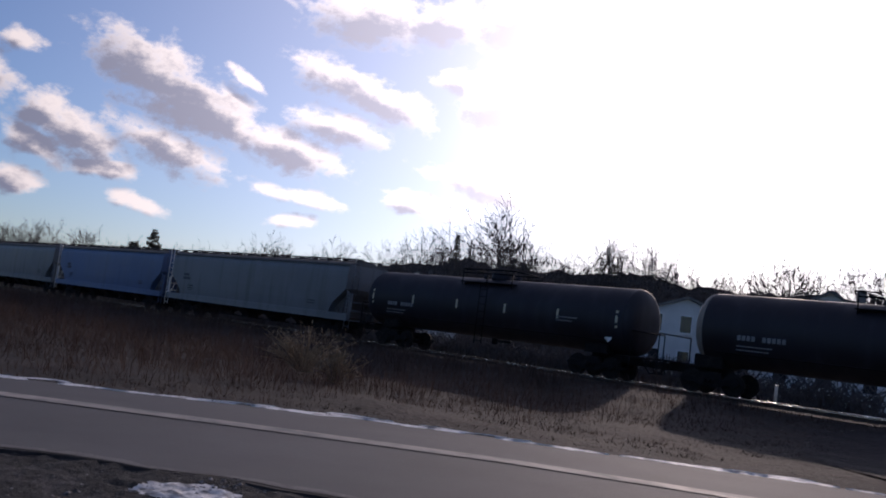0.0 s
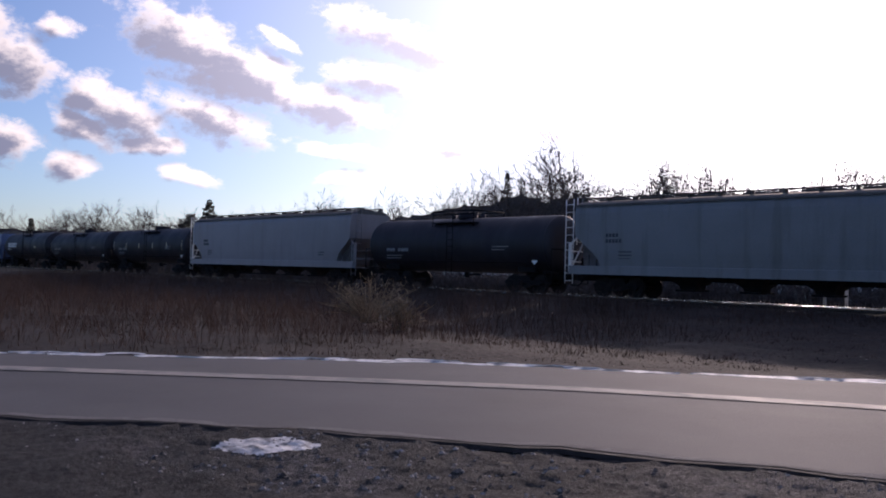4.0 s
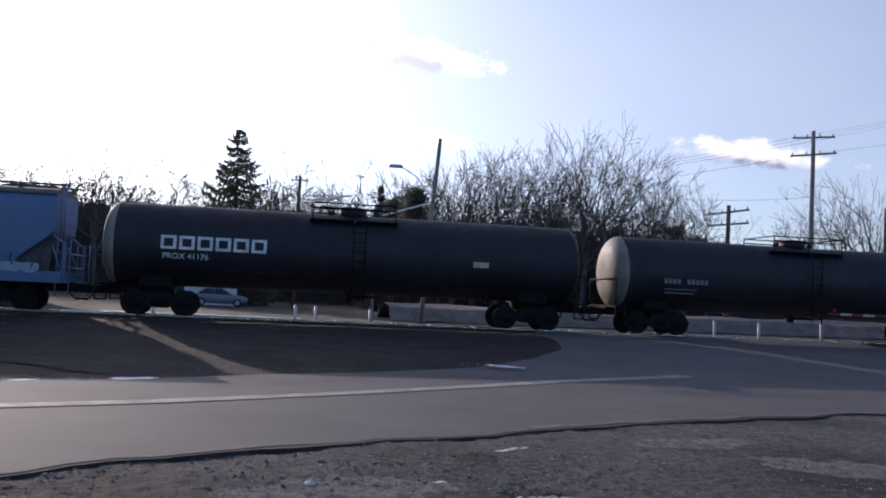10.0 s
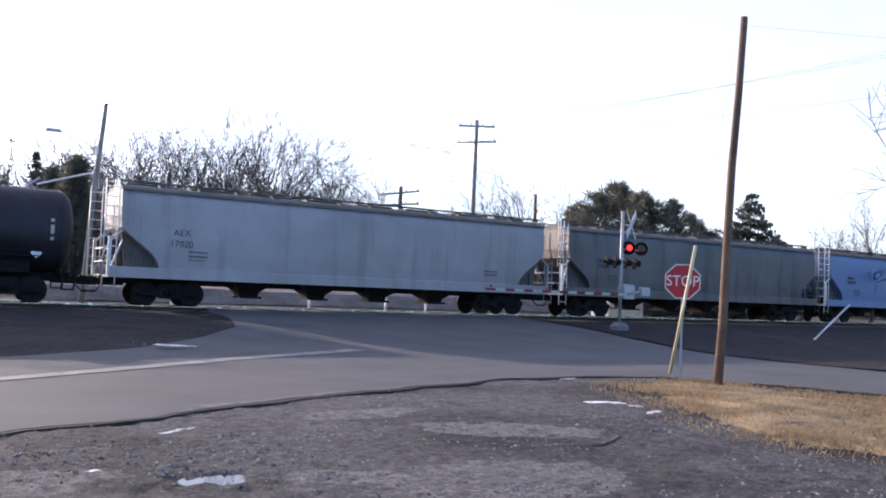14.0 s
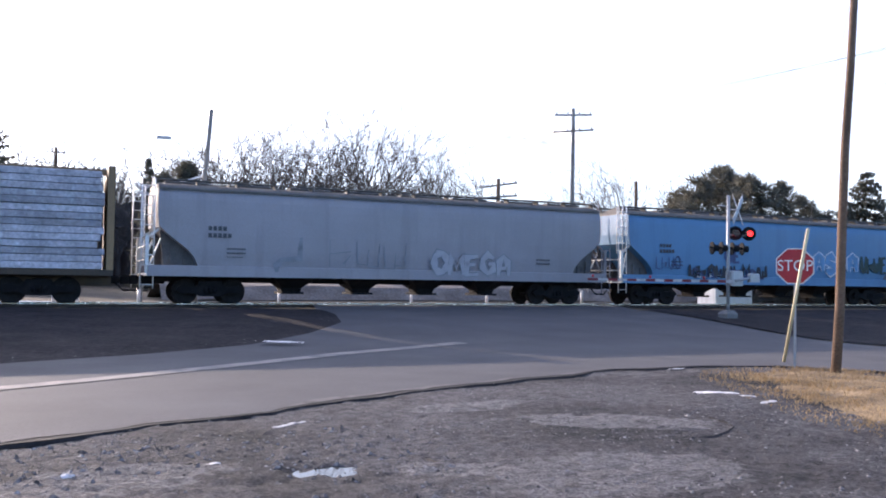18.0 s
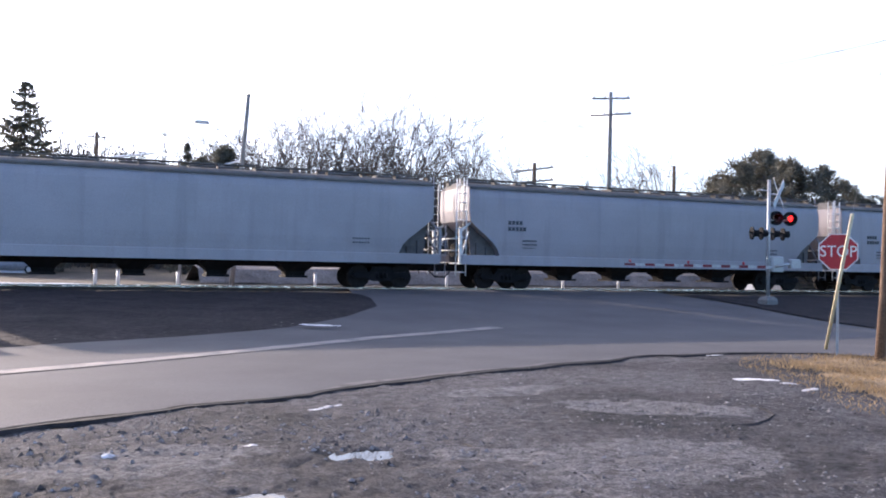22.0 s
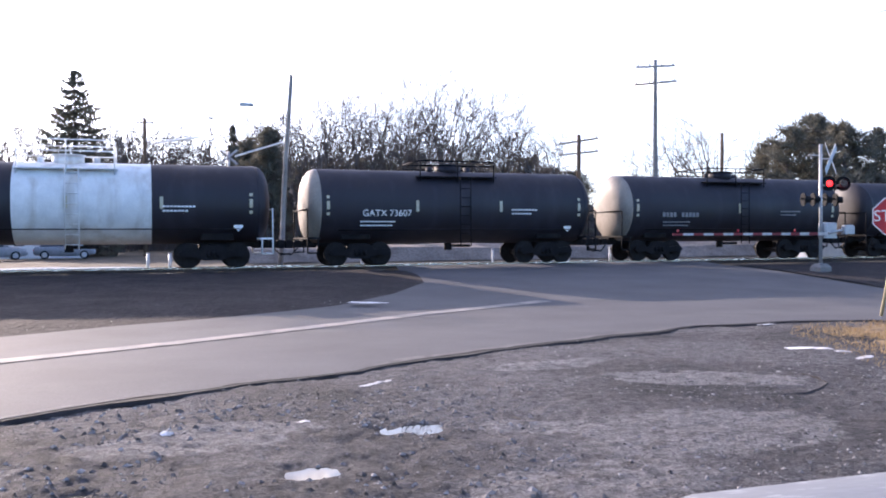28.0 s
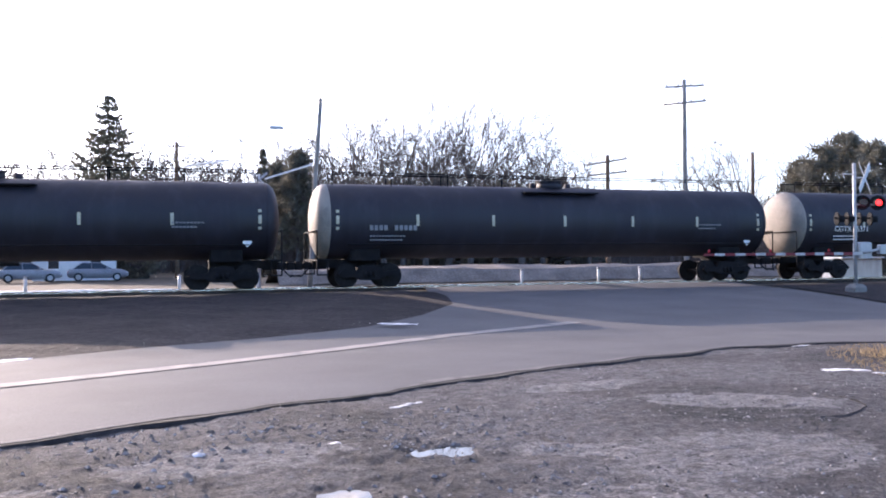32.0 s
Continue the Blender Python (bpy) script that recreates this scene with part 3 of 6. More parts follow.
def build_track():
    bed = Kit()
    prof = [(-3.4, -.16), (-2.3, .3), (-1.3, .33), (1.3, .33), (2.3, .3), (3.4, -.2)]
    for x0, x1 in ((-600, 9.0), (23.4, 400)):
        bed.loft([[(x, track_y(x) + a, z + .03) for a, z in prof] for x in (x0, *along(x0, x1), x1)], caps=False, closed=False)
    bed = structure("ballast_bed", bed, M_BALLAST, "grey crushed-stone railway ballast")
    tie = Kit().bevel_box(-.115, .115, -1.3, 1.3, .2, .385, .015).mesh("tie", M_TIE)
    rnd = random.Random(8)
    for i in range(150):
        x = -48 + i * .5 if i < 112 else 24 + (i - 112) * .5
        part("tie", tie, None, bed, m=pose(x + rnd.uniform(-.03, .03), track_y(x) + rnd.uniform(-.05, .05), 0, 0, 0, track_turn(x) + rnd.uniform(-1, 1)))
    run = (-600, *along(-600, 400), 400)
    for s in (-1, 1):
        bar = lambda pts: [[(x, track_y(x) + s * .7525 + a, RAIL_Z + z) for a, z in pts] for x in run]
        r = Kit().loft(bar([(-.012, -.13), (.012, -.13), (.012, -.03), (-.012, -.03)]))
        r.loft(bar([(-.075, -.16), (.075, -.16), (.075, -.13), (-.075, -.13)]))
        rail = tagged(part("rail", r, M_RAIL), "rusty steel rail with a polished head", kind="structure")
        h = Kit().loft(bar([(-.036, -.03), (.036, -.03), (.036, -.006), (.03, 0), (-.03, 0), (-.036, -.006)]))
        part("rail_head", h, M_RAILTOP, rail)


build_track()
patch("crossing_surface", [(9.0, 31.5), (23.4, 31.5), (24.4, 39), (10.5, 39)], lambda x, y: RAIL_Z - .045 - .1 * max(0, abs(y - track_y(x)) - 2) / 1.6, M_ASPHALT, "asphalt laid level with the rails at the crossing", 1.0)


# ---------- poles and signs ----------
def wooden_pole(name, x, y, h, r, label, lean=(0, 0), z=None, mat=None):
    z = base_z(x, y) if z is None else z
    t = thing(name, label, "utility pole", m=pose(x, y, z))
    pts = [(lean[0] * i / 5 + .03 * math.sin(i * 1.7), lean[1] * i / 5, -.3 + (h + .3) * i / 5) for i in range(6)]
    part("post", Kit().tube(pts, r, 12, r * .72), mat or M_WOOD, t)
    return t


def crossarm(t, z, w, tilt=0, along=(1, 0), x0=0, y0=0, label="", pins=4):
    k = Kit()
    a = Vector((along[0], along[1], tilt)) * w / 2
    k.tube([Vector((x0, y0, z)) - a, Vector((x0, y0, z)) + a], .075, 4)
    arm = part("crossarm", k, M_GREYWOOD, t)
    for i in range(pins):
        p = Vector((x0, y0, z)) + a * (-.9 + 1.8 * i / (pins - 1))
        part("insulator", Kit().cyl((p.x, p.y, p.z + .05), .055, .2, "z", 8), M_STEELPOLE, arm)


wooden_pole("utility_pole", 12.9, 11.6, 6.95, .09, "brown weathered wooden pole standing in dry grass", (.23, -.22), 0)
u = wooden_pole("utility_pole", 38.0, 60.0, 15.4, .2, "tall wooden power pole with two crossarms", (-.05, 0), mat=M_GREYWOOD)
crossarm(u, 14.9, 3.0, .02, (.9, -.42))
crossarm(u, 13.6, 3.4, .1, (.97, -.24))
u = wooden_pole("utility_pole", 6.5, 45, 9.9, .14, "grey leaning wooden street pole", (.66, .1), mat=M_GREYWOOD)
u = wooden_pole("utility_pole", 0, 84, 12.5, .2, "dark wooden pole among the trees")
crossarm(u, 12.1, 1.6)
u = wooden_pole("utility_pole", 31.1, 59.7, 9.3, .2, "short wooden pole with two crossarms")
crossarm(u, 8.8, 3.0, .15, (.95, -.3))
crossarm(u, 7.9, 3.0, .1, (.95, -.3))
wooden_pole("utility_pole", 50, 68, 11, .2, "slim dark wooden pole")


# ---------- trees ----------
def bare_tree_meshes(seed, h, wide=.3, low=.2, thin=.011, kids=(5, 3, 3, 3, 4)):
    """A leafless tree: a trunk that forks and forks again, opening into a rounded crown of fine twigs."""
    rnd = random.Random(seed)
    trunk, crown = Kit(), Kit()
    spin = lambda: Vector((rnd.gauss(0, 1), rnd.gauss(0, 1), rnd.gauss(0, .7))).normalized()

    def grow(p, d, length, r, level):
        n = (5, 4, 3, 3, 2, 2)[level]
        pts, ways = [p], [d]
        for _ in range(n):
            d = (d + spin() * (.06, .14, .18, .2, .2, .2)[level] + Vector((0, 0, .06 if level < 3 else .02))).normalized()
            p = p + d * length / n
            pts.append(p)
            ways.append(d)
        tip = max(thin * .7, r * .6)
        (trunk if level < 3 else crown).tube(pts, r, (7, 5, 4, 3, 3, 3)[level], tip, caps=False)
        if level == len(kids):
            return
        for c in range(kids[level]):
            u = 1.0 if c == 0 else rnd.uniform(.55 if level == 0 else .3, .98)
            at = min(n - 1, int(u * n))
            s0 = pts[at].lerp(pts[at + 1], u * n - at)
            w = ways[at + 1]
            side = w.cross(spin()).normalized()
            ang = rnd.uniform(.1, .3) if c == 0 else rnd.uniform(.45, .95) * wide / .33
            grow(s0, w * math.cos(ang) + side * math.sin(ang), length * rnd.uniform(.6, .86) * (1 if level else .9), max(thin, (r + (tip - r) * u) * rnd.uniform(.6, .85)), level + 1)

    grow(Vector((0, 0, -.3)), Vector((rnd.uniform(-.05, .05), rnd.uniform(-.05, .05), 1)).normalized(), h * (.2 + low * .4), h * .0155, 0)
    top = sorted(p[2] for p in crown.v)[-60]
    return trunk.mesh("trunk", M_BARK), crown.mesh("crown", M_TWIG), top


M_TWIG = material("grey_twigs", (.1, .084, .078), .9, vary=.25, scale=1, fine=20)
TREES = [bare_tree_meshes(i, 14, (.32, .27, .35, .3, .26, .33)[i], (.2, .24, .18, .22, .28, .16)[i]) for i in range(6)]
FAR_TREES = [bare_tree_meshes(20 + i, 14, (.34, .4, .37, .3, .36, .39)[i], .16, .016) for i in range(6)]


def bare_tree(x, y, h, i, turn, label="bare grey deciduous tree in winter"):
    mesh = (FAR_TREES if math.hypot(x, y) > 106 else TREES)[i % 6]
    t = thing("tree", label, "tree", "bare trees behind the railway", m=pose(x, y, base_z(x, y) - .1, 0, 0, turn) @ Matrix.Scale(h / mesh[2], 4))
    part("trunk", mesh[0], None, t)
    part("crown", mesh[1], None, t)
    return t


def polar(az, d):
    """Plan place at an azimuth in degrees (left of the railway's normal is positive) and a distance."""
    return -math.sin(radians(az)) * d, math.cos(radians(az)) * d


def rising(az, d, slope):
    """Height of a tree whose top rises by a slope above eye level."""
    return 1.6 + slope * d - base_z(*polar(az, d))


RND = random.Random(11)
# the tall row behind the crossing
for az, d, slope, i in ((-9.3, 95, .145, 0), (-10.2, 90, .166, 1), (-11.5, 97, .158, 2), (-12.9, 91, .178, 3), (-14.2, 96, .166, 4), (-15.7, 90, .18, 1), (-17.2, 96, .165, 5), (-18.6, 91, .19, 4), (-20.2, 96, .158, 0), (-21.9, 92, .156, 2), (-23.4, 97, .142, 3), (-24.9, 94, .142, 5), (-26.3, 98, .13, 1), (-31.4, 104, .098, 2), (-34.2, 100, .131, 3), (-36.1, 98, .135, 1), (-37.8, 102, .112, 0)):
    bare_tree(*polar(az, d), rising(az, d, slope * 1.05), i, RND.uniform(0, 360))
# the wood's edge, azimuth by azimuth
SKYLINE = [(80, 8), (70, 7.4), (67.5, 8), (62, 7.6), (58.8, 8), (54, 10.3), (50, 10.8), (47.3, 11.4), (44.7, 13.6), (42, 14.6), (40.5, 15.6), (38.3, 16), (36, 14.8), (33.5, 15.2), (31.5, 16.6), (29, 17), (26.6, 15.4), (24.9, 16), (20.6, 17.4), (18.4, 17.6), (15.9, 17), (12, 17.6), (8.3, 17), (6.3, 16.4), (1, 18.6), (-3, 19), (-8, 18.5), (-12, 17.5), (-22, 15), (-26, 12), (-29, 8.5), (-34, 8.5), (-40, 9), (-46, 9.5), (-52, 9), (-60, 10)]


def skyline(az):
    for (a, ha), (b, hb) in zip(SKYLINE, SKYLINE[1:]):
        if b <= az <= a:
            return hb + (ha - hb) * (az - b) / (a - b)
    return 9


def clear(x, y):
    return y > track_y(x) + 9


az = 78.0
while az > -60:
    d = RND.uniform(112, 150)
    h = skyline(az) * d / 120 * RND.uniform(.72, 1.03)
    if clear(*polar(az, d)):
        bare_tree(*polar(az, d), h, RND.randint(0, 5), RND.uniform(0, 360))
    az -= RND.uniform(.4, .85)
for az, d, h in ((38.3, 150, 23), (40.5, 150, 20.5), (29.1, 132, 18), (30.5, 132, 17), (31.6, 134, 17), (12, 118, 19.6), (64.5, 190, 12), (67, 190, 12.5)):
    bare_tree(*polar(az, d), h, RND.randint(0, 5), RND.uniform(0, 360))


# the low far wood where the railway bends out of sight
az = 74.0
while az > 57:
    d = RND.uniform(180, 235)
    if clear(*polar(az, d)):
        bare_tree(*polar(az, d), d * RND.uniform(.036, .058), RND.randint(0, 5), RND.uniform(0, 360))
    az -= RND.uniform(.25, .5)


def thicket():
    """Undergrowth and far trunks: countless thin stems in the wood."""
    rnd = random.Random(3)
    k = Kit()
    for i in range(11000):
        az = rnd.uniform(-62, 82)
        d = rnd.uniform(118, 175)
        x, y = polar(az, d)
        if not clear(x, y):
            continue
        h = skyline(az) * rnd.uniform(.25, .62) * d / 130
        p = Vector((x, y, base_z(x, y) - .3))
        q = p + Vector((rnd.uniform(-.35, .35) * h, rnd.uniform(-.2, .2) * h, h))
        m = (p + q) / 2 + Vector((rnd.uniform(-.1, .1) * h, 0, 0))
        k.tube([p, m, q], rnd.uniform(.05, .1), 3, .025, caps=False)
        for j in range(3):
            e = q if j == 0 else m + (q - m) * rnd.random()
            k.tube([m + (q - m) * rnd.uniform(0, .7), e + Vector((rnd.uniform(-1, 1) * h * .25, rnd.uniform(-.5, .5), rnd.uniform(.05, .25) * h))], .045, 3, .025, caps=False)
    tagged(part("thicket", k, M_TWIG), "tangled leafless undergrowth and stems of the wood", "undergrowth", kind="stuff")


thicket()


def far_wood():
    """The depth of the wood: overlapping uneven banks of massed twigs, dark and closed."""
    for row, (d, f) in enumerate(((172, .5), (215, .54))):
        k = Kit()
        rings = []
        n = 520
        for i in range(n):
            az = 74 - 140 * i / (n - 1)
            x, y = polar(az, d)
            h = skyline(az) * d / 120 * f * (1 + .14 * wobble(az, row * 9, .45) + .07 * wobble(az, row * 9, 1.9))
            z = base_z(x, y)
            rings.append([(x, y, z - 1), (x * 1.005, y * 1.005, z + h * .6), (x * 1.015, y * 1.015, z + h), (x * 1.05, y * 1.05, z + h * .7), (x * 1.06, y * 1.06, z - 1)])
        k.loft(rings, caps=False, closed=False)
        tagged(part("far_wood", k, M_WOODMASS), "dark bank of far bare woodland", "woodland", kind="stuff")


M_WOODMASS = material("massed_twigs", (.11, .09, .078), .95, vary=.4, scale=.25, fine=1.6, bump=.3, fine_amount=.5)
far_wood()


# ---------- conifers ----------
def spruce(x, y, h, seed, wide=.2, label="dark green spruce with drooping boughs"):
    rnd = random.Random(seed)
    t = thing("spruce", label, "conifer", m=pose(x, y, base_z(x, y) - .1))
    part("trunk", Kit().tube([(0, 0, 0), (0, 0, h * .98)], h * .015, 7, .02), M_BARK, t)
    k = Kit()
    z = h * .06
    while z < h * .985:
        f = 1 - z / h
        reach = h * wide * (f ** .85) + .12
        turn = rnd.uniform(0, 6.3)
        whorl = rnd.choice((7, 8))
        for i in range(whorl):
            a = turn + 2 * math.pi * (i + rnd.uniform(-.25, .25)) / whorl
            out = Vector((math.cos(a), math.sin(a), 0))
            L = reach * rnd.uniform(.62, 1.12)
            p0 = Vector((0, 0, min(h * .97, z + rnd.uniform(-.3, .3))))
            droop = rnd.uniform(.08, .3)
            pts = [p0, p0 + out * L * .55 + Vector((0, 0, -droop * L)), p0 + out * L + Vector((0, 0, rnd.uniform(-.05, .16) * L))]
            k.tube(pts, .04, 3, .012, caps=False)
            m = max(4, int(L / .14))
            side = Vector((-out.y, out.x, 0))
            for j in range(m):
                u = (j + rnd.random()) / m
                q = pts[0].lerp(pts[1], u * 2) if u < .5 else pts[1].lerp(pts[2], u * 2 - 1)
                for s in (-1, 1):
                    w = min(.9, L * .34 + .08) * (1.15 - u * .7) * rnd.uniform(.5, 1.3)
                    tip = q + side * s * w + out * w * .7 + Vector((0, 0, -.3 * w * rnd.random()))
                    b = out * .1
                    k.add([q - b, q + b, tip], [(0, 1, 2)])
                    hang = q.lerp(tip, rnd.uniform(.2, .8))
                    k.add([hang - b, hang + b, hang + out * .08 + Vector((0, 0, -rnd.uniform(.15, .4)))], [(0, 1, 2)])
        z += h * .019 + .1 + .19 * f
    part("crown", k, M_NEEDLE, t)
    return t


def pine(x, y, h, seed, wide=.34, bare=.2, label="dark green pine with a rounded crown"):
    rnd = random.Random(seed)
    t = thing("pine", label, "conifer", m=pose(x, y, base_z(x, y) - .1))
    part("trunk", Kit().tube([(0, 0, 0), (.1, 0, h * .5), (0, .1, h * .95)], h * .02, 7, .03), M_BARK, t)
    limbs, k = Kit(), Kit()
    n = int(46 + h * 3)
    for i in range(n):
        z = h * (bare + (.98 - bare) * (i + rnd.random()) / n)
        f = min(1, 1.55 * (1.04 - z / h)) ** .7 * (.75 + .25 * min(1, z / h * 3))
        L = h * wide * f * rnd.uniform(.5, 1.18)
        a = rnd.uniform(0, 2 * math.pi)
        e = Vector((math.cos(a) * L, math.sin(a) * L, min(h, z + L * rnd.uniform(.0, .35))))
        limbs.tube([(0, 0, z), e], .07, 3, .02, caps=False)
        for c in range(4):
            o = e * 1.0 if c == 0 else Vector((0, 0, z)).lerp(e, rnd.uniform(.4, 1.05)) + Vector((rnd.uniform(-.5, .5), rnd.uniform(-.5, .5), rnd.uniform(-.2, .5))) * (.06 * h)
            r = h * rnd.uniform(.04, .075)
            for j in range(24):
                d = Vector((rnd.gauss(0, 1), rnd.gauss(0, 1), rnd.gauss(.4, .8))).normalized()
                b = d.cross(Vector((rnd.random(), rnd.random(), rnd.random()))).normalized() * r * .07
                p = o + d * r * rnd.uniform(.1, .5)
                k.add([p - b, p + b, o + d * r * rnd.uniform(.9, 1.4)], [(0, 1, 2)])
    part("limb_frame", limbs, M_BARK, t)
    part("crown", k, M_NEEDLE, t)
    return t


spruce(*polar(3.95, 88), rising(3.95, 88, .186), 1, .36)
spruce(*polar(-5.3, 84), rising(-5.3, 84, .131), 2, .13, "thin ragged spruce among bare trees")
pine(*polar(-7.4, 88), rising(-7.4, 88, .122), 3, .2)
pine(*polar(-6.3, 92), rising(-6.3, 92, .11), 4, .22)
spruce(*polar(41.7, 150), 17.5, 5, .14)
spruce(*polar(60.8, 128), 10.4, 6, .3)
pine(*polar(62.0, 131), 8.0, 7, .34, .0)
spruce(*polar(71, 170), 9, 8, .25)
for az, d, slope, s, w in ((-38.9, 82, .1, 21, .34), (-40.1, 78, .115, 9, .34), (-41.7, 80, .127, 10, .32), (-43.3, 76, .115, 12, .34), (-44.9, 80, .107, 13, .32), (-46.4, 84, .093, 14, .34), (-42.5, 88, .112, 15, .34), (-47.6, 86, .075, 19, .36), (-48.6, 84, .078, 17, .32), (-51.4, 88, .068, 18, .32)):
    pine(*polar(az, d), rising(az, d, slope), s, w, .0)
spruce(*polar(-49.7, 76), rising(-49.7, 76, .123), 16, .46, "open-crowned dark pine with level boughs")
for az, d, slope, s, w in ((-9.5, 103, .085, 31, .4), (-11.2, 105, .08, 32, .42), (-13.4, 103, .09, 33, .4), (-15.1, 106, .082, 34, .42), (-16.9, 104, .094, 35, .36), (-18.7, 105, .08, 36, .42), (-20.5, 103, .088, 37, .4), (-22.4, 106, .08, 38, .42), (-24.2, 104, .09, 39, .36), (-25.6, 105, .078, 40, .42), (-27.2, 103, .074, 41, .44)):
    pine(*polar(az, d), rising(az, d, slope), s, w, .0, "dark evergreen shrub below the bare trees")
bare_tree(*polar(-56.5, 66), 8.4, 1, 40)
bare_tree(*polar(-54.4, 75), 8, 2, 80)
bare_tree(*polar(-62.6, 31), 11.5, 1, 120, "bare tree whose twigs reach over the road")


# ---------- verge, lot and loose things on the ground ----------
def verge_z(x, y):
    f = min(1, edge_gap(FAR_EDGE, x, y) / 1.6)
    return ground_z(x, y) - .012 + f * (.035 + .1 * max(0, wobble(x, y, .35)) + .045 * wobble(x, y, 1.3))


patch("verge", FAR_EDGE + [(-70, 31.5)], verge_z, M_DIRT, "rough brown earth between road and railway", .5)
patch("cinder_island", [p for p in FAR_EDGE if p[0] > -4] + [(-6, 31.5), (-9, 26), (-7, 20), (-4, 17.3)], lambda x, y: verge_z(x, y) + .008 + .025 * min(1, edge_gap(FAR_EDGE, x, y) / 2) * min(1, max(0, (x + 8) / 4)), M_CINDER, "dark cinders and ballast by the crossing", .5)
patch("shoulder", [(23.4, 31.5), (22.6, 25), (21.6, 19), (21.5, 13), (24.3, 4.2), (40, -20), (80, -20), (80, 31.5)], lambda x, y: ground_z(x, y) + .012 + .03 * wobble(x, y, .6), M_CINDER, "dark cinders and grit beside the crossing", 1.0)
M_LIP = material("broken_asphalt_edge", (.024, .021, .021), .95, vary=.4, scale=3, fine=18, bump=.03)
lip = Kit()
pts = ragged(NEAR_EDGE[1:17], .16, .35)
ring = []
for i, (x, y) in enumerate(pts):
    (xa, ya), (xb, yb) = pts[max(0, i - 1)], pts[min(len(pts) - 1, i + 1)]
    d = math.hypot(xb - xa, yb - ya)
    nx, ny = (yb - ya) / d, -(xb - xa) / d
    w = .15 + .12 * wobble(x, y, .7, 6) + .08 * wobble(x, y, 3, 7)
    if x < 0:
        w *= .5
    z = ground_z(x, y)
    ring.append([(x - nx * .02, y - ny * .02, z + .003), (x + nx * .02, y + ny * .02, z + .0), (x + nx * max(.02, w), y + ny * max(.02, w), z + .006), (x + nx * (max(.02, w) + .05), y + ny * (max(.02, w) + .05), z - .03)])
lip.loft(ring, caps=False, closed=False)
rim, ring = Kit(), []
for i, (x, y) in enumerate(pts[2:]):
    (xa, ya), (xb, yb) = pts[max(0, i + 1)], pts[min(len(pts) - 1, i + 3)]
    d = math.hypot(xb - xa, yb - ya)
    nx, ny = (yb - ya) / d, -(xb - xa) / d
    w = .02 + .16 * max(.1, .8 + 1.2 * wobble(x, y, .8, 11) + .8 * wobble(x, y, 2.7, 12))
    z = ground_z(x, y)
    ring.append([(x - nx * w, y - ny * w, ground_z(x - nx * w, y - ny * w) + .003), (x - nx * .02, y - ny * .02, z + .007)])
rim.loft(ring, caps=False, closed=False)
structure("road_dust", rim, material("dusty_asphalt_rim", (.15, .14, .135), .95, vary=.3, scale=2.5, fine=40, spots=(.08, .075, .074), spot_scale=2.5, spot_at=(.5, .65)), "pale dusty rim of the asphalt")
structure("road_lip", lip, M_LIP, "crumbling black edge of the asphalt")


def blob(name, cx, cy, a, b, turn, h, mat, label, category, seed, lift=.0, cell=.03, kind="", rough=1.0):
    """A thin ragged patch, broken by bare spots: old snow or slush lying on the ground."""
    ct, st = math.cos(radians(turn)), math.sin(radians(turn))
    na, nb = int(a * 1.7 / cell), int(b * 1.9 / cell)
    deep, spot = {}, {}
    for i in range(-na, na + 1):
        for j in range(-nb, nb + 1):
            u, v = i * cell, j * cell
            x, y = cx + u * ct - v * st, cy + u * st + v * ct
            deep[i, j] = 1 - math.hypot(u / a, v / b) + .6 * rough * wobble(x, y, 2.4, seed) + .35 * rough * wobble(x, y, 8, seed + 1) + .3 * rough * wobble(x, y, 21, seed + 2)
            x, y = x + cell * .45 * wobble(x, y, 31, 1), y + cell * .45 * wobble(x, y, 31, 2)
            z = (grit_z(x, y) if y < 13.3 else ground_z(x, y) - .01) + lift
            spot[i, j] = (x, y, z + .004 + min(h, max(-.01, h * 2.2 * deep[i, j])) * (1 + .5 * wobble(x, y, 14, seed)))
    key, vs, fs = {}, [], []
    for i in range(-na, na):
        for j in range(-nb, nb):
            q = ((i, j), (i + 1, j), (i + 1, j + 1), (i, j + 1))
            if sum(deep[c] for c in q) > 0:
                for c in q:
                    if c not in key:
                        key[c] = len(vs)
                        vs.append(spot[c])
                fs.append(tuple(key[c] for c in q))
    k = Kit()
    k.add(vs, fs, True)
    return tagged(part(name, k, mat), label, category, kind=kind)


M_WATER = material("puddle_water", (.05, .05, .05), .85, vary=.1, scale=4, fine_amount=.05)
M_WATER.node_tree.nodes["Principled BSDF"].inputs["Roughness"].default_value = .03
M_WATER.node_tree.nodes["Principled BSDF"].inputs["Specular IOR Level"].default_value = .36
M_WATER.node_tree.nodes["Principled BSDF"].inputs["IOR"].default_value = 1.33
M_OLDSNOW = material("grey_thawing_snow", (.6, .58, .56), .8, vary=.2, scale=3, fine=22, bump=.04, spots=(.16, .15, .145), spot_scale=7, spot_at=(.48, .64), fine_amount=.35)
blob("snow_patch", -6.7, 4.4, .44, .3, 52, .006, M_OLDSNOW, "grey-white patch of old snow on gravel", "snow", 1, rough=.45)
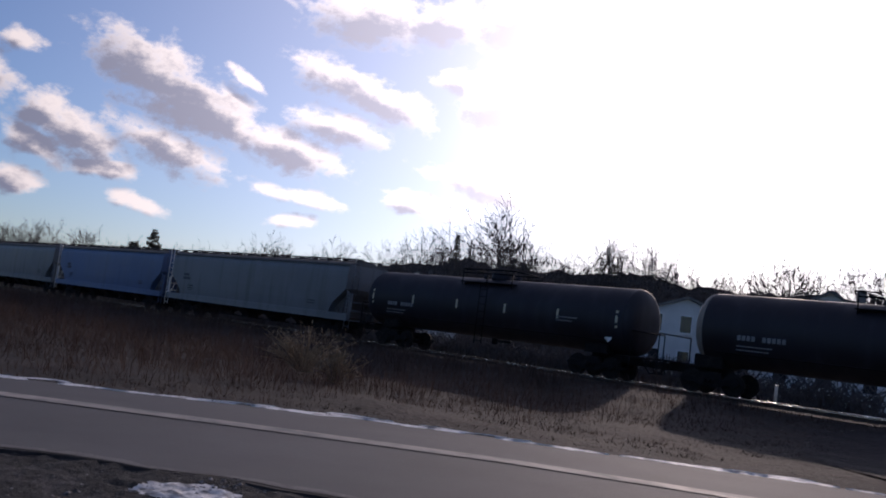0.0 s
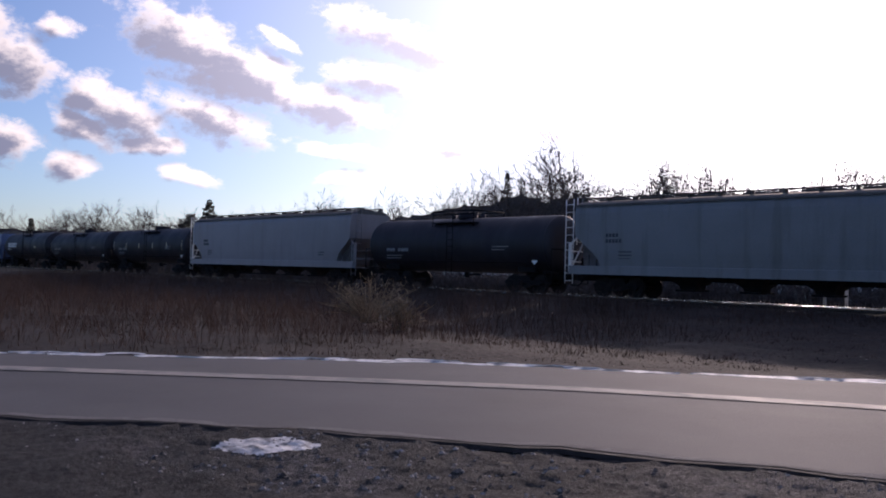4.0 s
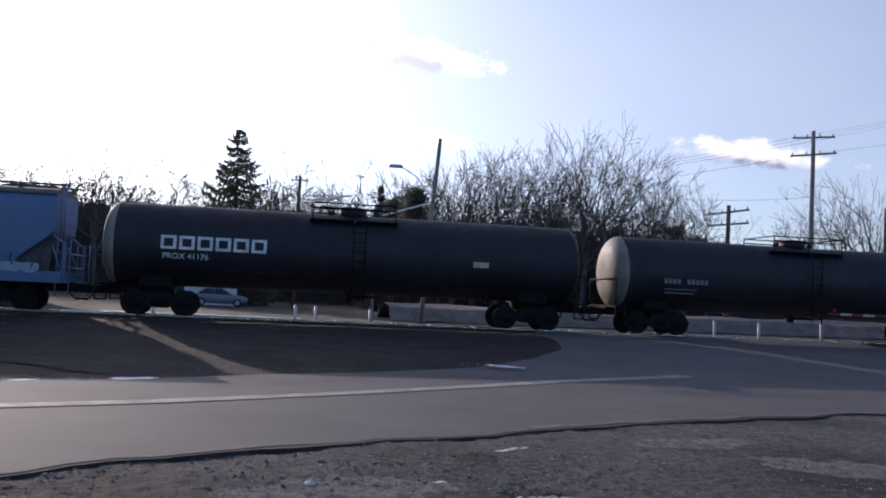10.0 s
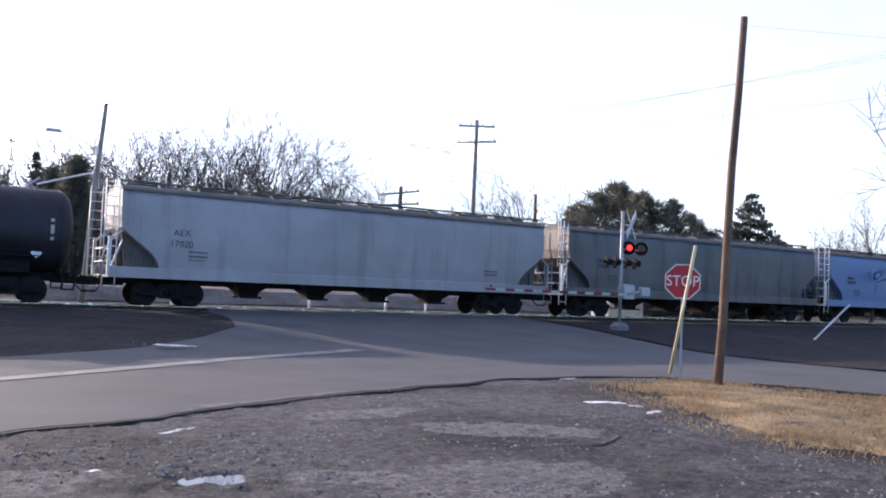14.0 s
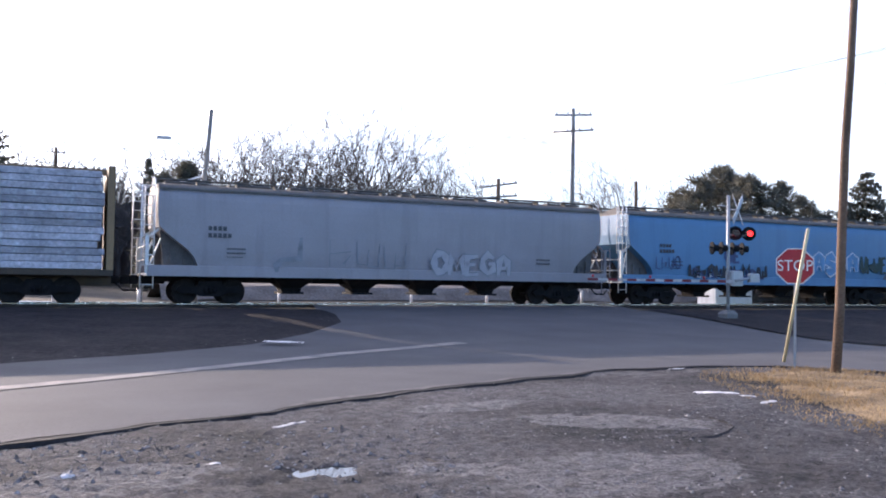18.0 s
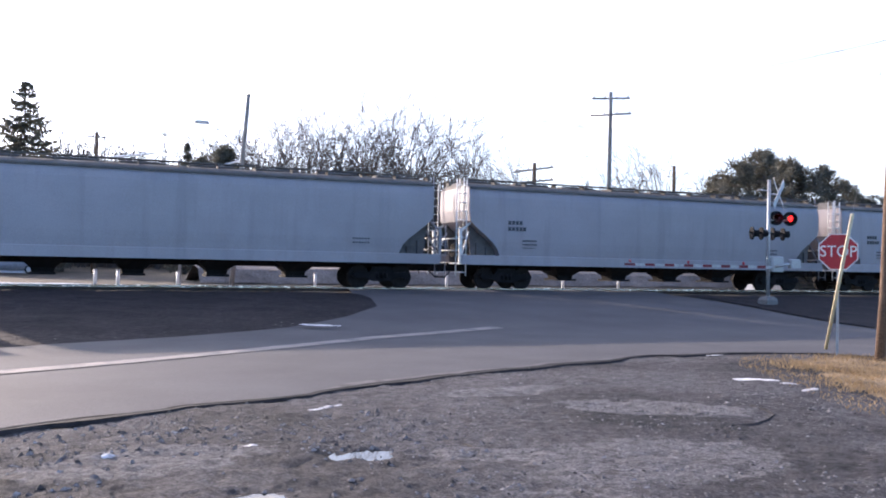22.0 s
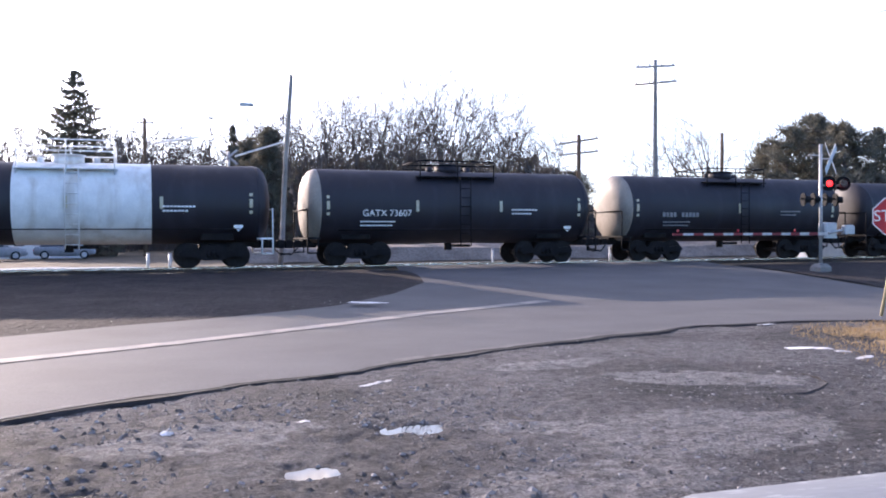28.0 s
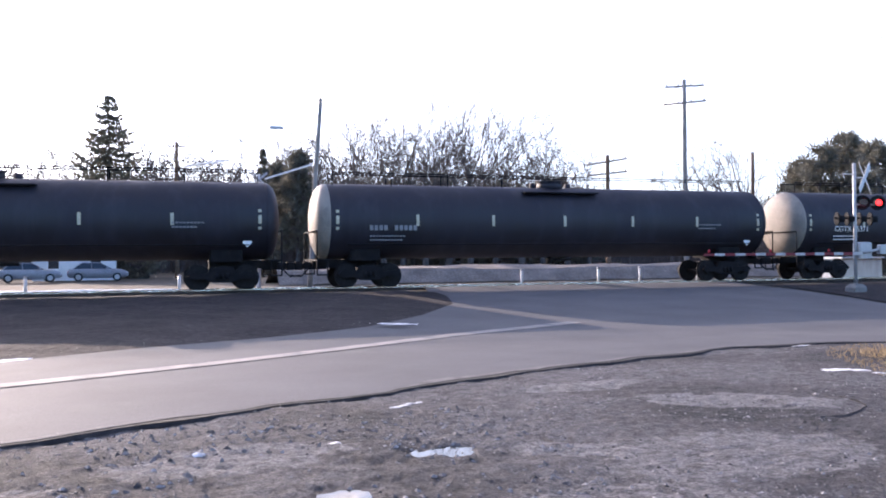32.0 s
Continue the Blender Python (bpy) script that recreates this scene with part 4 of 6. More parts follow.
for i, (x, y, a, b, t) in enumerate(((9.02, 10.2, .34, .1, -30), (9.1, 9.7, .16, .08, 0), (9.05, 9.2, .14, .07, 10), (2.55, 9.56, .26, .045, 35), (10.95, 13.58, .2, .05, 10), (5.15, 21.1, .5, .16, -30), (.25, 7.62, .07, .05, 0), (1.39, 7.64, .06, .045, 0))):
    blob("snow_remnant", x, y, a, b, t, .006, M_OLDSNOW if y < 10 else M_SNOW, "small remnant of dirty snow on dark ground", "snow", 10 + i, .0 if y < 14 else .09, .022)
for x, y, r in PUDDLES:
    k = Kit()
    k.loft([[(x + q * r * math.cos(t), y + q * .8 * r * math.sin(t), pool_z(x, y)) for t in (2 * math.pi * i / 28 for i in range(28))] for q in (1.35, .02)], caps=False)
    tagged(part("puddle", k, M_WATER), "shallow puddle mirroring the pale sky", "puddle")


rim = Kit()
arc = [(7.3, 8.3), (7.25, 8.0), (7.05, 7.72), (6.75, 7.5), (6.4, 7.35), (6.1, 7.3)]
rim.loft([[(x + .05 * wobble(x, y, 5) - .05 * math.sin(1 + i), y + w * s, grit_z(x, y) + q) for s, q in ((-1, .0), (0, .014), (1, .002))] for i, (x, y) in enumerate(arc) for w in (.03 + .018 * math.sin(i * 2.2),)], caps=False, closed=False)
tagged(part("broken_rim", rim, M_LIP), "crumbled dark rim of an old asphalt patch", "asphalt rim")


def stone_material():
    """Loose stones: each its own grey, some nearly black, a few chalky."""
    mt = material("loose_stones", (.2, .185, .175), .9, vary=.2, scale=9, fine=30)
    n, ln = mt.node_tree.nodes, mt.node_tree.links
    geo, rng, sc = n.new("ShaderNodeNewGeometry"), n.new("ShaderNodeMapRange"), n.new("ShaderNodeVectorMath")
    p = n["Principled BSDF"]
    ln.new(geo.outputs["Random Per Island"], rng.inputs[0])
    rng.inputs[3].default_value, rng.inputs[4].default_value = .2, 1.6
    sc.operation = "SCALE"
    ln.new(p.inputs["Base Color"].links[0].from_socket, sc.inputs[0])
    ln.new(rng.outputs[0], sc.inputs["Scale"])
    ln.new(sc.outputs[0], p.inputs["Base Color"])
    return mt


def scatter_stones():
    rnd = random.Random(21)
    k = Kit()
    for i in range(24000):
        if i < 7000:
            x, y = rnd.uniform(-11, 13), rnd.uniform(2.5, 13.5)
            if inside(ROAD, x, y) or math.hypot(x, y) < 2.2:
                continue
            z = grit_z(x, y) - .004
        elif i > 9000:
            x, y = rnd.uniform(-7, 8.5), 3.2 + 6 * rnd.random() ** 1.3
            if inside(ROAD, x, y) or wobble(x, y, .7, 5) + .6 * wobble(x, y, 2.2, 6) < rnd.uniform(-.35, .1):
                continue
            z = grit_z(x, y) - .003
        else:
            x, y = rnd.uniform(-24, 9), rnd.uniform(7, 31)
            if inside(ROAD, x, y):
                continue
            z = ground_z(x, y) + .03
        r = rnd.choice((.005, .007, .01, .015, .022) + ((.03,) if i > 9000 and x < 3 else ())) * rnd.uniform(.7, 1.3)
        a = rnd.uniform(0, 6.3)
        p = [(x + r * math.cos(a + q) * rnd.uniform(.8, 1.3), y + r * math.sin(a + q) * rnd.uniform(.8, 1.3), z) for q in (0, 1.6, 3.1, 4.7)] + [(x, y, z + r * rnd.uniform(.3, .7) + .004)]
        k.add(p, [(0, 1, 4), (1, 2, 4), (2, 3, 4), (3, 0, 4)])
    tagged(part("gravel", k, stone_material()), "loose grey stones strewn over the lot", "gravel", kind="stuff")


scatter_stones()


def blades(name, n, where, height, mat, label, lean=.5, width=.008, seed=1):
    rnd = random.Random(seed)
    k = Kit()
    made = 0
    while made < n:
        x, y, hs = where(rnd)
        if x is None:
            continue
        made += 1
        z = ground_z(x, y)
        h = height * hs * rnd.uniform(.45, 1.2)
        a = rnd.uniform(0, 6.3)
        dx, dy = math.cos(a), math.sin(a)
        l = lean * h * rnd.uniform(.2, 1.2)
        w = width * rnd.uniform(.6, 1.5)
        k.add([(x - dy * w, y + dx * w, z), (x + dy * w, y - dx * w, z), (x + dx * l * .4 + dy * w * .7, y + dy * l * .4 - dx * w * .7, z + h * .6), (x + dx * l * .4 - dy * w * .7, y + dy * l * .4 + dx * w * .7, z + h * .6), (x + dx * l, y + dy * l, z + h)], [(0, 1, 2, 3), (3, 2, 4)])
    return tagged(part(name, k, mat), label, "grass", kind="stuff")


GRASS_PATCH = [(9.6, 9.7), (10.5, 11.6), (11.4, 12.6), (12.8, 13.1), (13.7, 12.5), (14.1, 11), (14.9, 9), (18, 1), (16, -1), (9, 5), (8.3, 6.9)]
M_MAT = material("matted_dead_grass", (.27, .185, .1), .95, vary=.45, scale=1.1, fine=26, bump=.04, spots=(.1, .075, .05), spot_scale=1.4, spot_at=(.5, .68), fine_amount=.6)


def bank_z(x, y):
    """A low bank that thins out into the gravel."""
    f = min(1, edge_gap(GRASS_PATCH + GRASS_PATCH[:1], x, y) / 1.1)
    return grit_z(x, y) - .03 + f * (.085 + .05 * wobble(x, y, .7) + .03 * wobble(x, y, 2.3))


patch("grass_bank", ragged(GRASS_PATCH, .22, .3, True), bank_z, M_MAT, "bank of matted tan dead grass", .3)


def in_bank(rnd):
    x, y = rnd.uniform(8, 17), rnd.uniform(1, 13.2)
    gap = edge_gap(GRASS_PATCH + GRASS_PATCH[:1], x, y)
    if not inside(GRASS_PATCH, x, y):
        return (x, y, .35) if gap < .5 and rnd.random() < .3 and not inside(ROAD, x, y) else (None, 0, 0)
    if wobble(x, y, 1.4, 2) + .5 * wobble(x, y, 4, 3) < -.12 and rnd.random() < .8:
        return None, 0, 0
    return x, y, (.4 + .6 * rnd.random()) * min(1, .4 + gap)


blades("lawn_grass", 22000, in_bank, .13, M_GRASS, "matted tan dead grass by the poles", 2.0, .006, 3)
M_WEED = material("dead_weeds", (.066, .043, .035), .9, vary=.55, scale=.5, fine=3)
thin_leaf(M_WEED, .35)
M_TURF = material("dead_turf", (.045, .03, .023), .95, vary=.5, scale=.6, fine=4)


def on_verge(rnd):
    x = rnd.uniform(-75, -8)
    y = rnd.uniform(4, 31)
    edge = x + 20.5 if x > -16 else 5 + (x + 15.75) * .85
    if y < edge + .7 or inside(ROAD, x, y):
        return None, 0, 0
    f = .14 + .86 * min(1, (y - edge - .7) / 5)
    f *= .45 + .9 * max(0, .5 + wobble(x, y, .22, 3) + .5 * wobble(x, y, 1.1, 4))
    if wobble(x, y, .9, 6) + .6 * wobble(x, y, 2.6, 7) < -.1 and rnd.random() < .75:
        return None, 0, 0
    if x > -17:
        f *= max(.12, (-8 - x) / 9)
    return x, y, f


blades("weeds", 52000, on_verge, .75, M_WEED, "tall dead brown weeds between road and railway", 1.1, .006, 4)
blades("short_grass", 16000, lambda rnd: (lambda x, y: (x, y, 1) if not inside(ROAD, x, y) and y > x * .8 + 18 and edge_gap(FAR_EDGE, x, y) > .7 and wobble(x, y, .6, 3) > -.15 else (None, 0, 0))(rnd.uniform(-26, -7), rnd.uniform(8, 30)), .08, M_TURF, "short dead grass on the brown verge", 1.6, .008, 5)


M_TANSTEM = material("tan_dead_stems", (.34, .26, .175), .9, vary=.4, scale=2)
thin_leaf(M_TANSTEM, .45)


def bush(x, y, h, w, seed, label):
    rnd = random.Random(seed)
    t = thing("bush", label, "bush", m=pose(x, y, ground_z(x, y)))
    k, lv = Kit(), Kit()
    for i in range(60):
        a, s = rnd.uniform(0, 6.3), rnd.random() ** .7
        tip = Vector((math.cos(a) * w * s, math.sin(a) * w * s, h * rnd.uniform(.35, 1.25) * (1.05 - .3 * s)))
        mid = tip * .5 + Vector((rnd.uniform(-.1, .1), rnd.uniform(-.1, .1), .12 * h))
        k.tube([(0, 0, -.05), mid, tip], .014, 3, .005, caps=False)
        for j in range(5):
            p = mid.lerp(tip, rnd.random())
            d = Vector((rnd.uniform(-1, 1), rnd.uniform(-1, 1), rnd.uniform(0, 1))).normalized() * rnd.uniform(.08, .3)
            k.tube([p, p + d], .006, 3, .003, caps=False)
            b = Vector((-d.y, d.x, .3 * d.z)).normalized() * .02
            lv.add([p + d, p + d * 1.2 + b, p + d * 1.5, p + d * 1.2 - b], [(0, 1, 2, 3)])
    part("stem_mass", k, M_TANSTEM, t)
    part("dead_foliage", lv, material("withered_leaves", (.36, .27, .17), .9, vary=.4, scale=4), t)


bush(-20.2, 16.6, 1.3, 1.5, 1, "straggly dead bush on the verge")
bush(-17.6, 15.6, .8, 1.0, 2, "low tangled dead scrub on the verge")
bush(-23.0, 18.5, .9, .9, 3, "low tangled dead scrub on the verge")

# ---------- crossing signal with its gate ----------
RED = material("red_paint", (.5, .02, .03), .45, vary=.1, scale=5, fine_amount=.1)
M_GATERED = material("faded_red_gate_stripe", (.2, .02, .025), .7, vary=.2, scale=5)
M_GATEWHITE = material("dirty_white_gate_stripe", (.42, .4, .39), .7, vary=.2, scale=5)
RED_LENS = material("lit_red_lens", (1.0, .02, .02), .3, fine_amount=0, emit=2.2)
M_MATTBLACK = material("matt_black", (.01, .01, .011), .9, vary=.2, scale=5)


M_CONCRETE = material("grey_concrete", (.2, .19, .18), .9, vary=.2, scale=4)


def disc(k, c, face, r, d, n=20):
    """A round plate at c, facing along a plan direction."""
    c, f = Vector(c), Vector((*face, 0)).normalized()
    k.tube([c, c + f * d], r, n)


FLASHERS = []
FLASH_START, FLASH_HALF = .285, .541
DARK_LENS = material("unlit_red_lens", (.05, .004, .005), .3, fine_amount=0)


def lens_pose(place, turn):
    return pose(*place, 0, 0, turn)


def join_dark(lit, kit):
    """A lamp drum: a lit face with a dark body behind it, in one mesh."""
    k = Kit().add([v.co for v in lit.vertices], [tuple(q.vertices) for q in lit.polygons])
    n = len(k.f)
    k.add(kit.v, kit.f)
    me = k.mesh("red_lens", RED_LENS)
    me.materials.append(DARK_LENS)
    for i, q in enumerate(me.polygons):
        q.material_index = 0 if i < n else 1
    return me


def crossing_signal(x, y):
    z = ground_z(x, y)
    t = thing("crossing_signal", "silver railway crossing mast with crossbuck, red flashers and lowered gate", "crossing signal", m=pose(x, y, z))
    face = (-.45, -.89)
    part("mast", Kit().tube([(0, 0, .2), (0, 0, 4.8)], .065, 12), M_STEELPOLE, t)
    part("foundation", Kit().loft([[(a * r, b * r, zz) for a, b in ((-1, -1), (1, -1), (1, 1), (-1, 1))] for r, zz in ((.26, -.2), (.26, .16), (.16, .3))]), M_CONCRETE, t)
    for s in (-1, 1):
        k = Kit()
        c, d = Vector((.36, -.12, 4.25)), Vector((.29, .05, s * .5))
        p = Vector((-.02, .01, .11))
        o = Vector((-.012, -.03, 0))
        k.loft([[c - d + p, c - d - p, c - d - p + o, c - d + p + o], [c + d + p, c + d - p, c + d - p + o, c + d + p + o]])
        part("crossbuck_blade", k, M_STEELPOLE, t)
    for p, q, r in (((0, -.05, 3.25), (.95, -.1, 3.25), .035), ((0, 0, 4.25), (.36, -.1, 4.25), .03), ((-.55, 0, 4.38), (.1, 0, 4.38), .02)):
        part("bracket", Kit().tube([p, q], r, 8), M_STEELPOLE, t)
    for dx in (.26, .95):
        k = Kit()
        disc(k, (dx, -.1, 3.32), face, .28, .03, 22)
        hd = part("flasher_background", k, M_MATTBLACK, t)
        f = Vector((*face, 0))
        k = Kit()
        disc(k, f * .025, face, .11, .006, 20)
        drum = part("red_lens", k, RED_LENS, hd, "red flasher lens that lights in turn")
        k = Kit()
        disc(k, f * -.04, face, .135, .065, 20)
        drum.data = join_dark(drum.data, k)
        place = Vector((dx - .07, -.24, 3.32))
        drum.matrix_basis = lens_pose(place, 0)
        FLASHERS.append((drum, place, dx < .5))
        hood = Kit()
        f = Vector((*face, 0)).normalized()
        sd = Vector((-f.y, f.x, 0))
        arc = [radians(a) for a in range(-20, 201, 20)]
        c = Vector((dx, -.12, 3.32))
        hood.loft([[c + (sd * math.cos(a) + Vector((0, 0, 1)) * math.sin(a)) * .17 for a in arc], [c + f * .26 + (sd * math.cos(a) + Vector((0, 0, 1)) * math.sin(a)) * .17 for a in arc]], caps=False, closed=False)
        part("flasher_hood", hood, M_MATTBLACK, hd)
    part("side_bracket", Kit().tube([(-.85, .1, 2.75), (.95, .1, 2.75)], .035, 8), M_MATTBLACK, t)
    for dx in (-.7, -.25, .3, .8):
        k = Kit()
        disc(k, (dx, .15, 2.72), (.93, -.35), .25, .05, 18)
        k.tube([(dx, .15, 2.72), (dx + .25, .05, 2.72)], .13, 12)
        part("side_flasher", k, M_MATTBLACK, t)
    k = Kit().bevel_box(.05, .62, -.2, .24, 1.25, 1.85, .05)
    part("gate_mechanism", k, M_STEELPOLE, t)
    k = Kit().tube([(.1, -.3, 1.45), (1.15, -.3, 1.62)], .05, 8)
    k.bevel_box(.75, 1.25, -.42, -.2, 1.4, 1.75, .04)
    part("counterweight", k, M_STEELPOLE, t)
    n = 16
    for i in range(n):
        x0, x1 = -6.7 * i / n, -6.7 * (i + 1) / n
        hh = .055 - .015 * i / n
        part("gate_arm_section", Kit().box(x1, x0, -.34, -.3, 1.42 - hh, 1.42 + hh), M_GATERED if i % 2 else M_GATEWHITE, t)
    for i in (3, 9, 15):
        part("gate_lamp", Kit().cyl((-6.7 * (i + .5) / n, -.32, 1.49), .04, .1, "z", 10), RED, t)
    return t


crossing_signal(24.3, 27.0)

# ---------- stop sign, guy wire, wires ----------
M_SIGNRED = material("red_sign_sheeting", (.42, .018, .028), .4, vary=.12, scale=3, fine_amount=.08)
M_SIGNWHITE = material("white_sign_sheeting", (.75, .74, .72), .4, vary=.08, scale=3, fine_amount=.08)


def word(text, size, mat):
    """Raised lettering as a mesh, centred, in the xy plane."""
    c = bpy.data.curves.new("lettering", "FONT")
    c.body, c.align_x, c.align_y, c.size, c.extrude, c.space_character = text, "CENTER", "CENTER", size, .002, 1.02
    tx = new("lettering", c)
    bpy.context.view_layer.update()
    me = bpy.data.meshes.new_from_object(tx)
    bpy.data.objects.remove(tx)
    me.materials.clear()
    me.materials.append(mat)
    return me


def stop_sign(x, y, zc, r):
    t = thing("stop_sign", "red octagonal stop sign with white rim on a thin post", "road sign", m=pose(x, y, 0, 0, 0, -46))
    part("post", Kit().box(-.025, .025, .01, .05, -.2, zc + .3), M_STEELPOLE, t)
    oct_ = lambda q: [(q * math.cos(radians(22.5 + 45 * i)), q * math.sin(radians(22.5 + 45 * i)) + zc) for i in range(8)]
    part("rim", Kit().prism(oct_(r), -.004, .004), M_SIGNWHITE, t)
    part("face", Kit().prism(oct_(r * .94), -.008, -.0045), M_SIGNRED, t)
    me = word("STOP", .29, M_SIGNWHITE)
    part("lettering", me, None, t, "white word STOP", m=pose(0, -.012, zc, 90, 0, 0) @ Matrix.Diagonal((.95, 1.08, 1, 1)))


stop_sign(13.62, 13.22, 1.95, .385)
M_GUARD = material("yellow_plastic_guard", (.62, .53, .33), .5, vary=.15, scale=3, fine_amount=.1)
g = thing("guy_wire", "guy wire with a faded yellow guard, anchored in the grass", "guy wire", m=pose(13.14, 13.05, 0))
top = Vector((-.05, -1.6, 6.6))
part("guard", Kit().tube([top * .012, top * .40], .032, 8), M_GUARD, g)
part("cable", Kit().tube([top * .40, top], .003, 5), M_STEELPOLE, g)
g = thing("leaning_marker", "leaning white marker board beside the railway", "marker", m=pose(*polar(-54.3, 41)[:2], .3))
part("board", Kit().tube([(-.9, .5, -.6), (.75, -.4, 1.35)], .045, 4), M_WHITE, g)


def wire(a, b, sag, r, label="thin black overhead utility wire"):
    a, b = Vector(a), Vector(b)
    pts = [a.lerp(b, i / 14) - Vector((0, 0, sag * 4 * (i / 14) * (1 - i / 14))) for i in range(15)]
    tagged(part("overhead_wire", Kit().tube(pts, r, 4), M_MATTBLACK), label, "wire")


for dz, dx in ((0, -1.2), (0, 0), (0, 1.2), (-1.4, -1)):
    wire((38 + dx, 60 - dx * .4, 15.0 + dz), (45.7 + dx * .3, 20.3 + dx * .5, 15.6 + dx * .35 + dz * 1.6), .35, .007)
    wire((38 + dx, 60 - dx * .4, 15.0 + dz), (-2 + dx, 110, 13.6 + dz), 1.4, .01)
wire((7.7, 45.1, 8.4), (38, 60, 10.5), .8, .01)
wire((13.05, 11.45, 6.8), (60, -10, 9), .8, .0025)

# street lamp arm on the leaning pole
g = thing("street_lamp", "grey street lamp on a thin curved arm", "street lamp", m=pose(6.7, 45, 0))
part("arm", Kit().tube([(.05, 0, 7.0), (-.7, 0, 7.9), (-1.5, 0, 8.35)], .03, 6), M_STEELPOLE, g)
part("lamp_head", Kit().bevel_box(-2.15, -1.45, -.14, .14, 8.3, 8.46, .05), M_STEELPOLE, g)
g = thing("far_crossing_signal", "far crossing mast with a crossbuck and two raised white arms", "crossing signal", m=pose(4.1, 46, .1))
part("mast", Kit().tube([(0, 0, 0), (0, 0, 6)], .07, 8), M_STEELPOLE, g)
for s in (-1, 1):
    part("crossbuck_blade", Kit().tube([(-.42, -.1, 5.7 - s * .36), (.42, -.1, 5.7 + s * .36)], .06, 4), M_STEELPOLE, g)
part("raised_arm", Kit().tube([(.3, 0, 5.75), (2.9, 0, 6.6)], .05, 4), M_WHITE, g)
part("raised_arm", Kit().tube([(-3.7, .4, 6.35), (-1.3, .4, 6.75)], .05, 4), M_WHITE, g)


# ---------- beyond the railway ----------
patch("far_road", [(10.2, 38.9), (24.8, 38.9), (34, 44), (90, 49), (90, 54), (30, 50), (-60, 47), (-90, 49), (-90, 44.5), (-50, 41.6), (-10, 41.5), (4, 41)], lambda x, y: base_z(x, y) + .06, M_ASPHALT, "pale far street beyond the railway", 2.0)
M_HOUSE = material("white_clapboard", (.62, .62, .6), .6, vary=.08, scale=1, fine=20, fine_amount=.08)
M_ROOF = material("grey_shingles", (.16, .155, .15), .85, vary=.25, scale=2, fine=12, bump=.02)
M_PANE = material("dark_window_glass", (.02, .024, .03), .08, vary=.1, scale=1, fine_amount=.05)


def house(x, y, w, d, h, rise, turn, label, wall=None, cols=3, rows=2):
    """A gabled house: gable over its width, windows with frames and sills."""
    t = thing("house", label, "house", m=pose(x, y, base_z(x, y) - .1, 0, 0, turn))
    k = Kit()
    k.loft([[(-w / 2, yy, 0), (w / 2, yy, 0), (w / 2, yy, h), (0, yy, h + rise), (-w / 2, yy, h)] for yy in (-d / 2, d / 2)])
    part("wall", k, wall or M_HOUSE, t)
    k = Kit()
    for s in (-1, 1):
        k.loft([[(s * (w / 2 + .35), yy, h - .35 * rise / (w / 2)), (0, yy, h + rise + .02), (0, yy, h + rise + .2), (s * (w / 2 + .35), yy, h - .35 * rise / (w / 2) + .18)] for yy in (-d / 2 - .4, d / 2 + .4)])
    part("roof", k, M_ROOF, t)
    for i in range(cols):
        for j in range(rows):
            cx, cz = -w / 2 + w * (i + .5) / cols, 1.0 + 2.7 * j
            wd = part("window", Kit().box(cx - .5, cx + .5, -d / 2 - .05, -d / 2 + .02, cz, cz + 1.45), M_WHITE, t)
            part("pane", Kit().box(cx - .4, cx + .4, -d / 2 - .07, -d / 2 - .055, cz + .1, cz + 1.35), M_PANE, wd)
            part("sill", Kit().box(cx - .6, cx + .6, -d / 2 - .14, -d / 2, cz - .08, cz), M_WHITE, wd)
    part("chimney", Kit().box(w * .2, w * .2 + .6, d * .2, d * .2 + .6, h, h + rise + 1), M_ROOF, t)
    return t


house(*polar(6.0, 84), 6.5, 9, 4.0, 1.8, 8, "white two-storey clapboard house behind the railway", cols=2)
house(*polar(18.4, 66), 8, 9, 4.8, 2.4, 18, "white two-storey house with tall windows")
house(*polar(26.6, 74), 11, 8, 4.4, 2, 26, "white house with a row of porch posts", cols=5)
house(*polar(44.3, 118), 12, 10, 5, 3.2, 50, "pale gabled house on the wooded slope", cols=3)
b = thing("long_shed", "long low shed with a grey metal roof", "building", m=pose(*polar(51.5, 125), 0, 0, 0, 40))
k = Kit().box(-14, 14, -5, 5, 0, 5.2)
part("wall", k, material("grey_siding", (.28, .28, .28), .7, vary=.15, scale=1), b)
k = Kit()
for s in (-1, 1):
    k.loft([[(xx, s * 5.6, 5.0), (xx, 0, 7.7), (xx, 0, 7.9), (xx, s * 5.6, 5.2)] for xx in (-14.5, 14.5)])
part("roof", k, M_ROOF, b)
M_BANK = material("grey_brown_bank", (.2, .165, .14), .95, vary=.3, scale=.8, fine=8, bump=.05)
k = Kit()
k.loft([[(x, 54 + .06 * x + a, z + .12 * wobble(x, a, .4)) for a, z in ((0, .15), (1.2, 1.0), (4, 1.25), (9, .1))] for x in np.arange(6, 70, 1.5)], caps=False, closed=False)
structure("bank", k, M_BANK, "low grey-brown earth bank beyond the street")
for i, (az, d) in enumerate(((-5, 42), (-1.5, 43), (-.2, 43.5), (-13.5, 44), (-26.9, 44.5), (-29.5, 45), (-33, 46), (-22, 44), (8.5, 42), (21, 41.5), (22.2, 39.5))):
    x, y = polar(az, d)
    g = tagged(thing("marker_post", "short white marker post beyond the track", "post", "marker posts", m=pose(x, y, base_z(x, y))))
    part("post", Kit().cyl((0, 0, -.1), .07, .95, "z", 8), M_WHITE, g)
    part("cap", Kit().cyl((0, 0, .85), .085, .06, "z", 8), M_STEELPOLE, g)
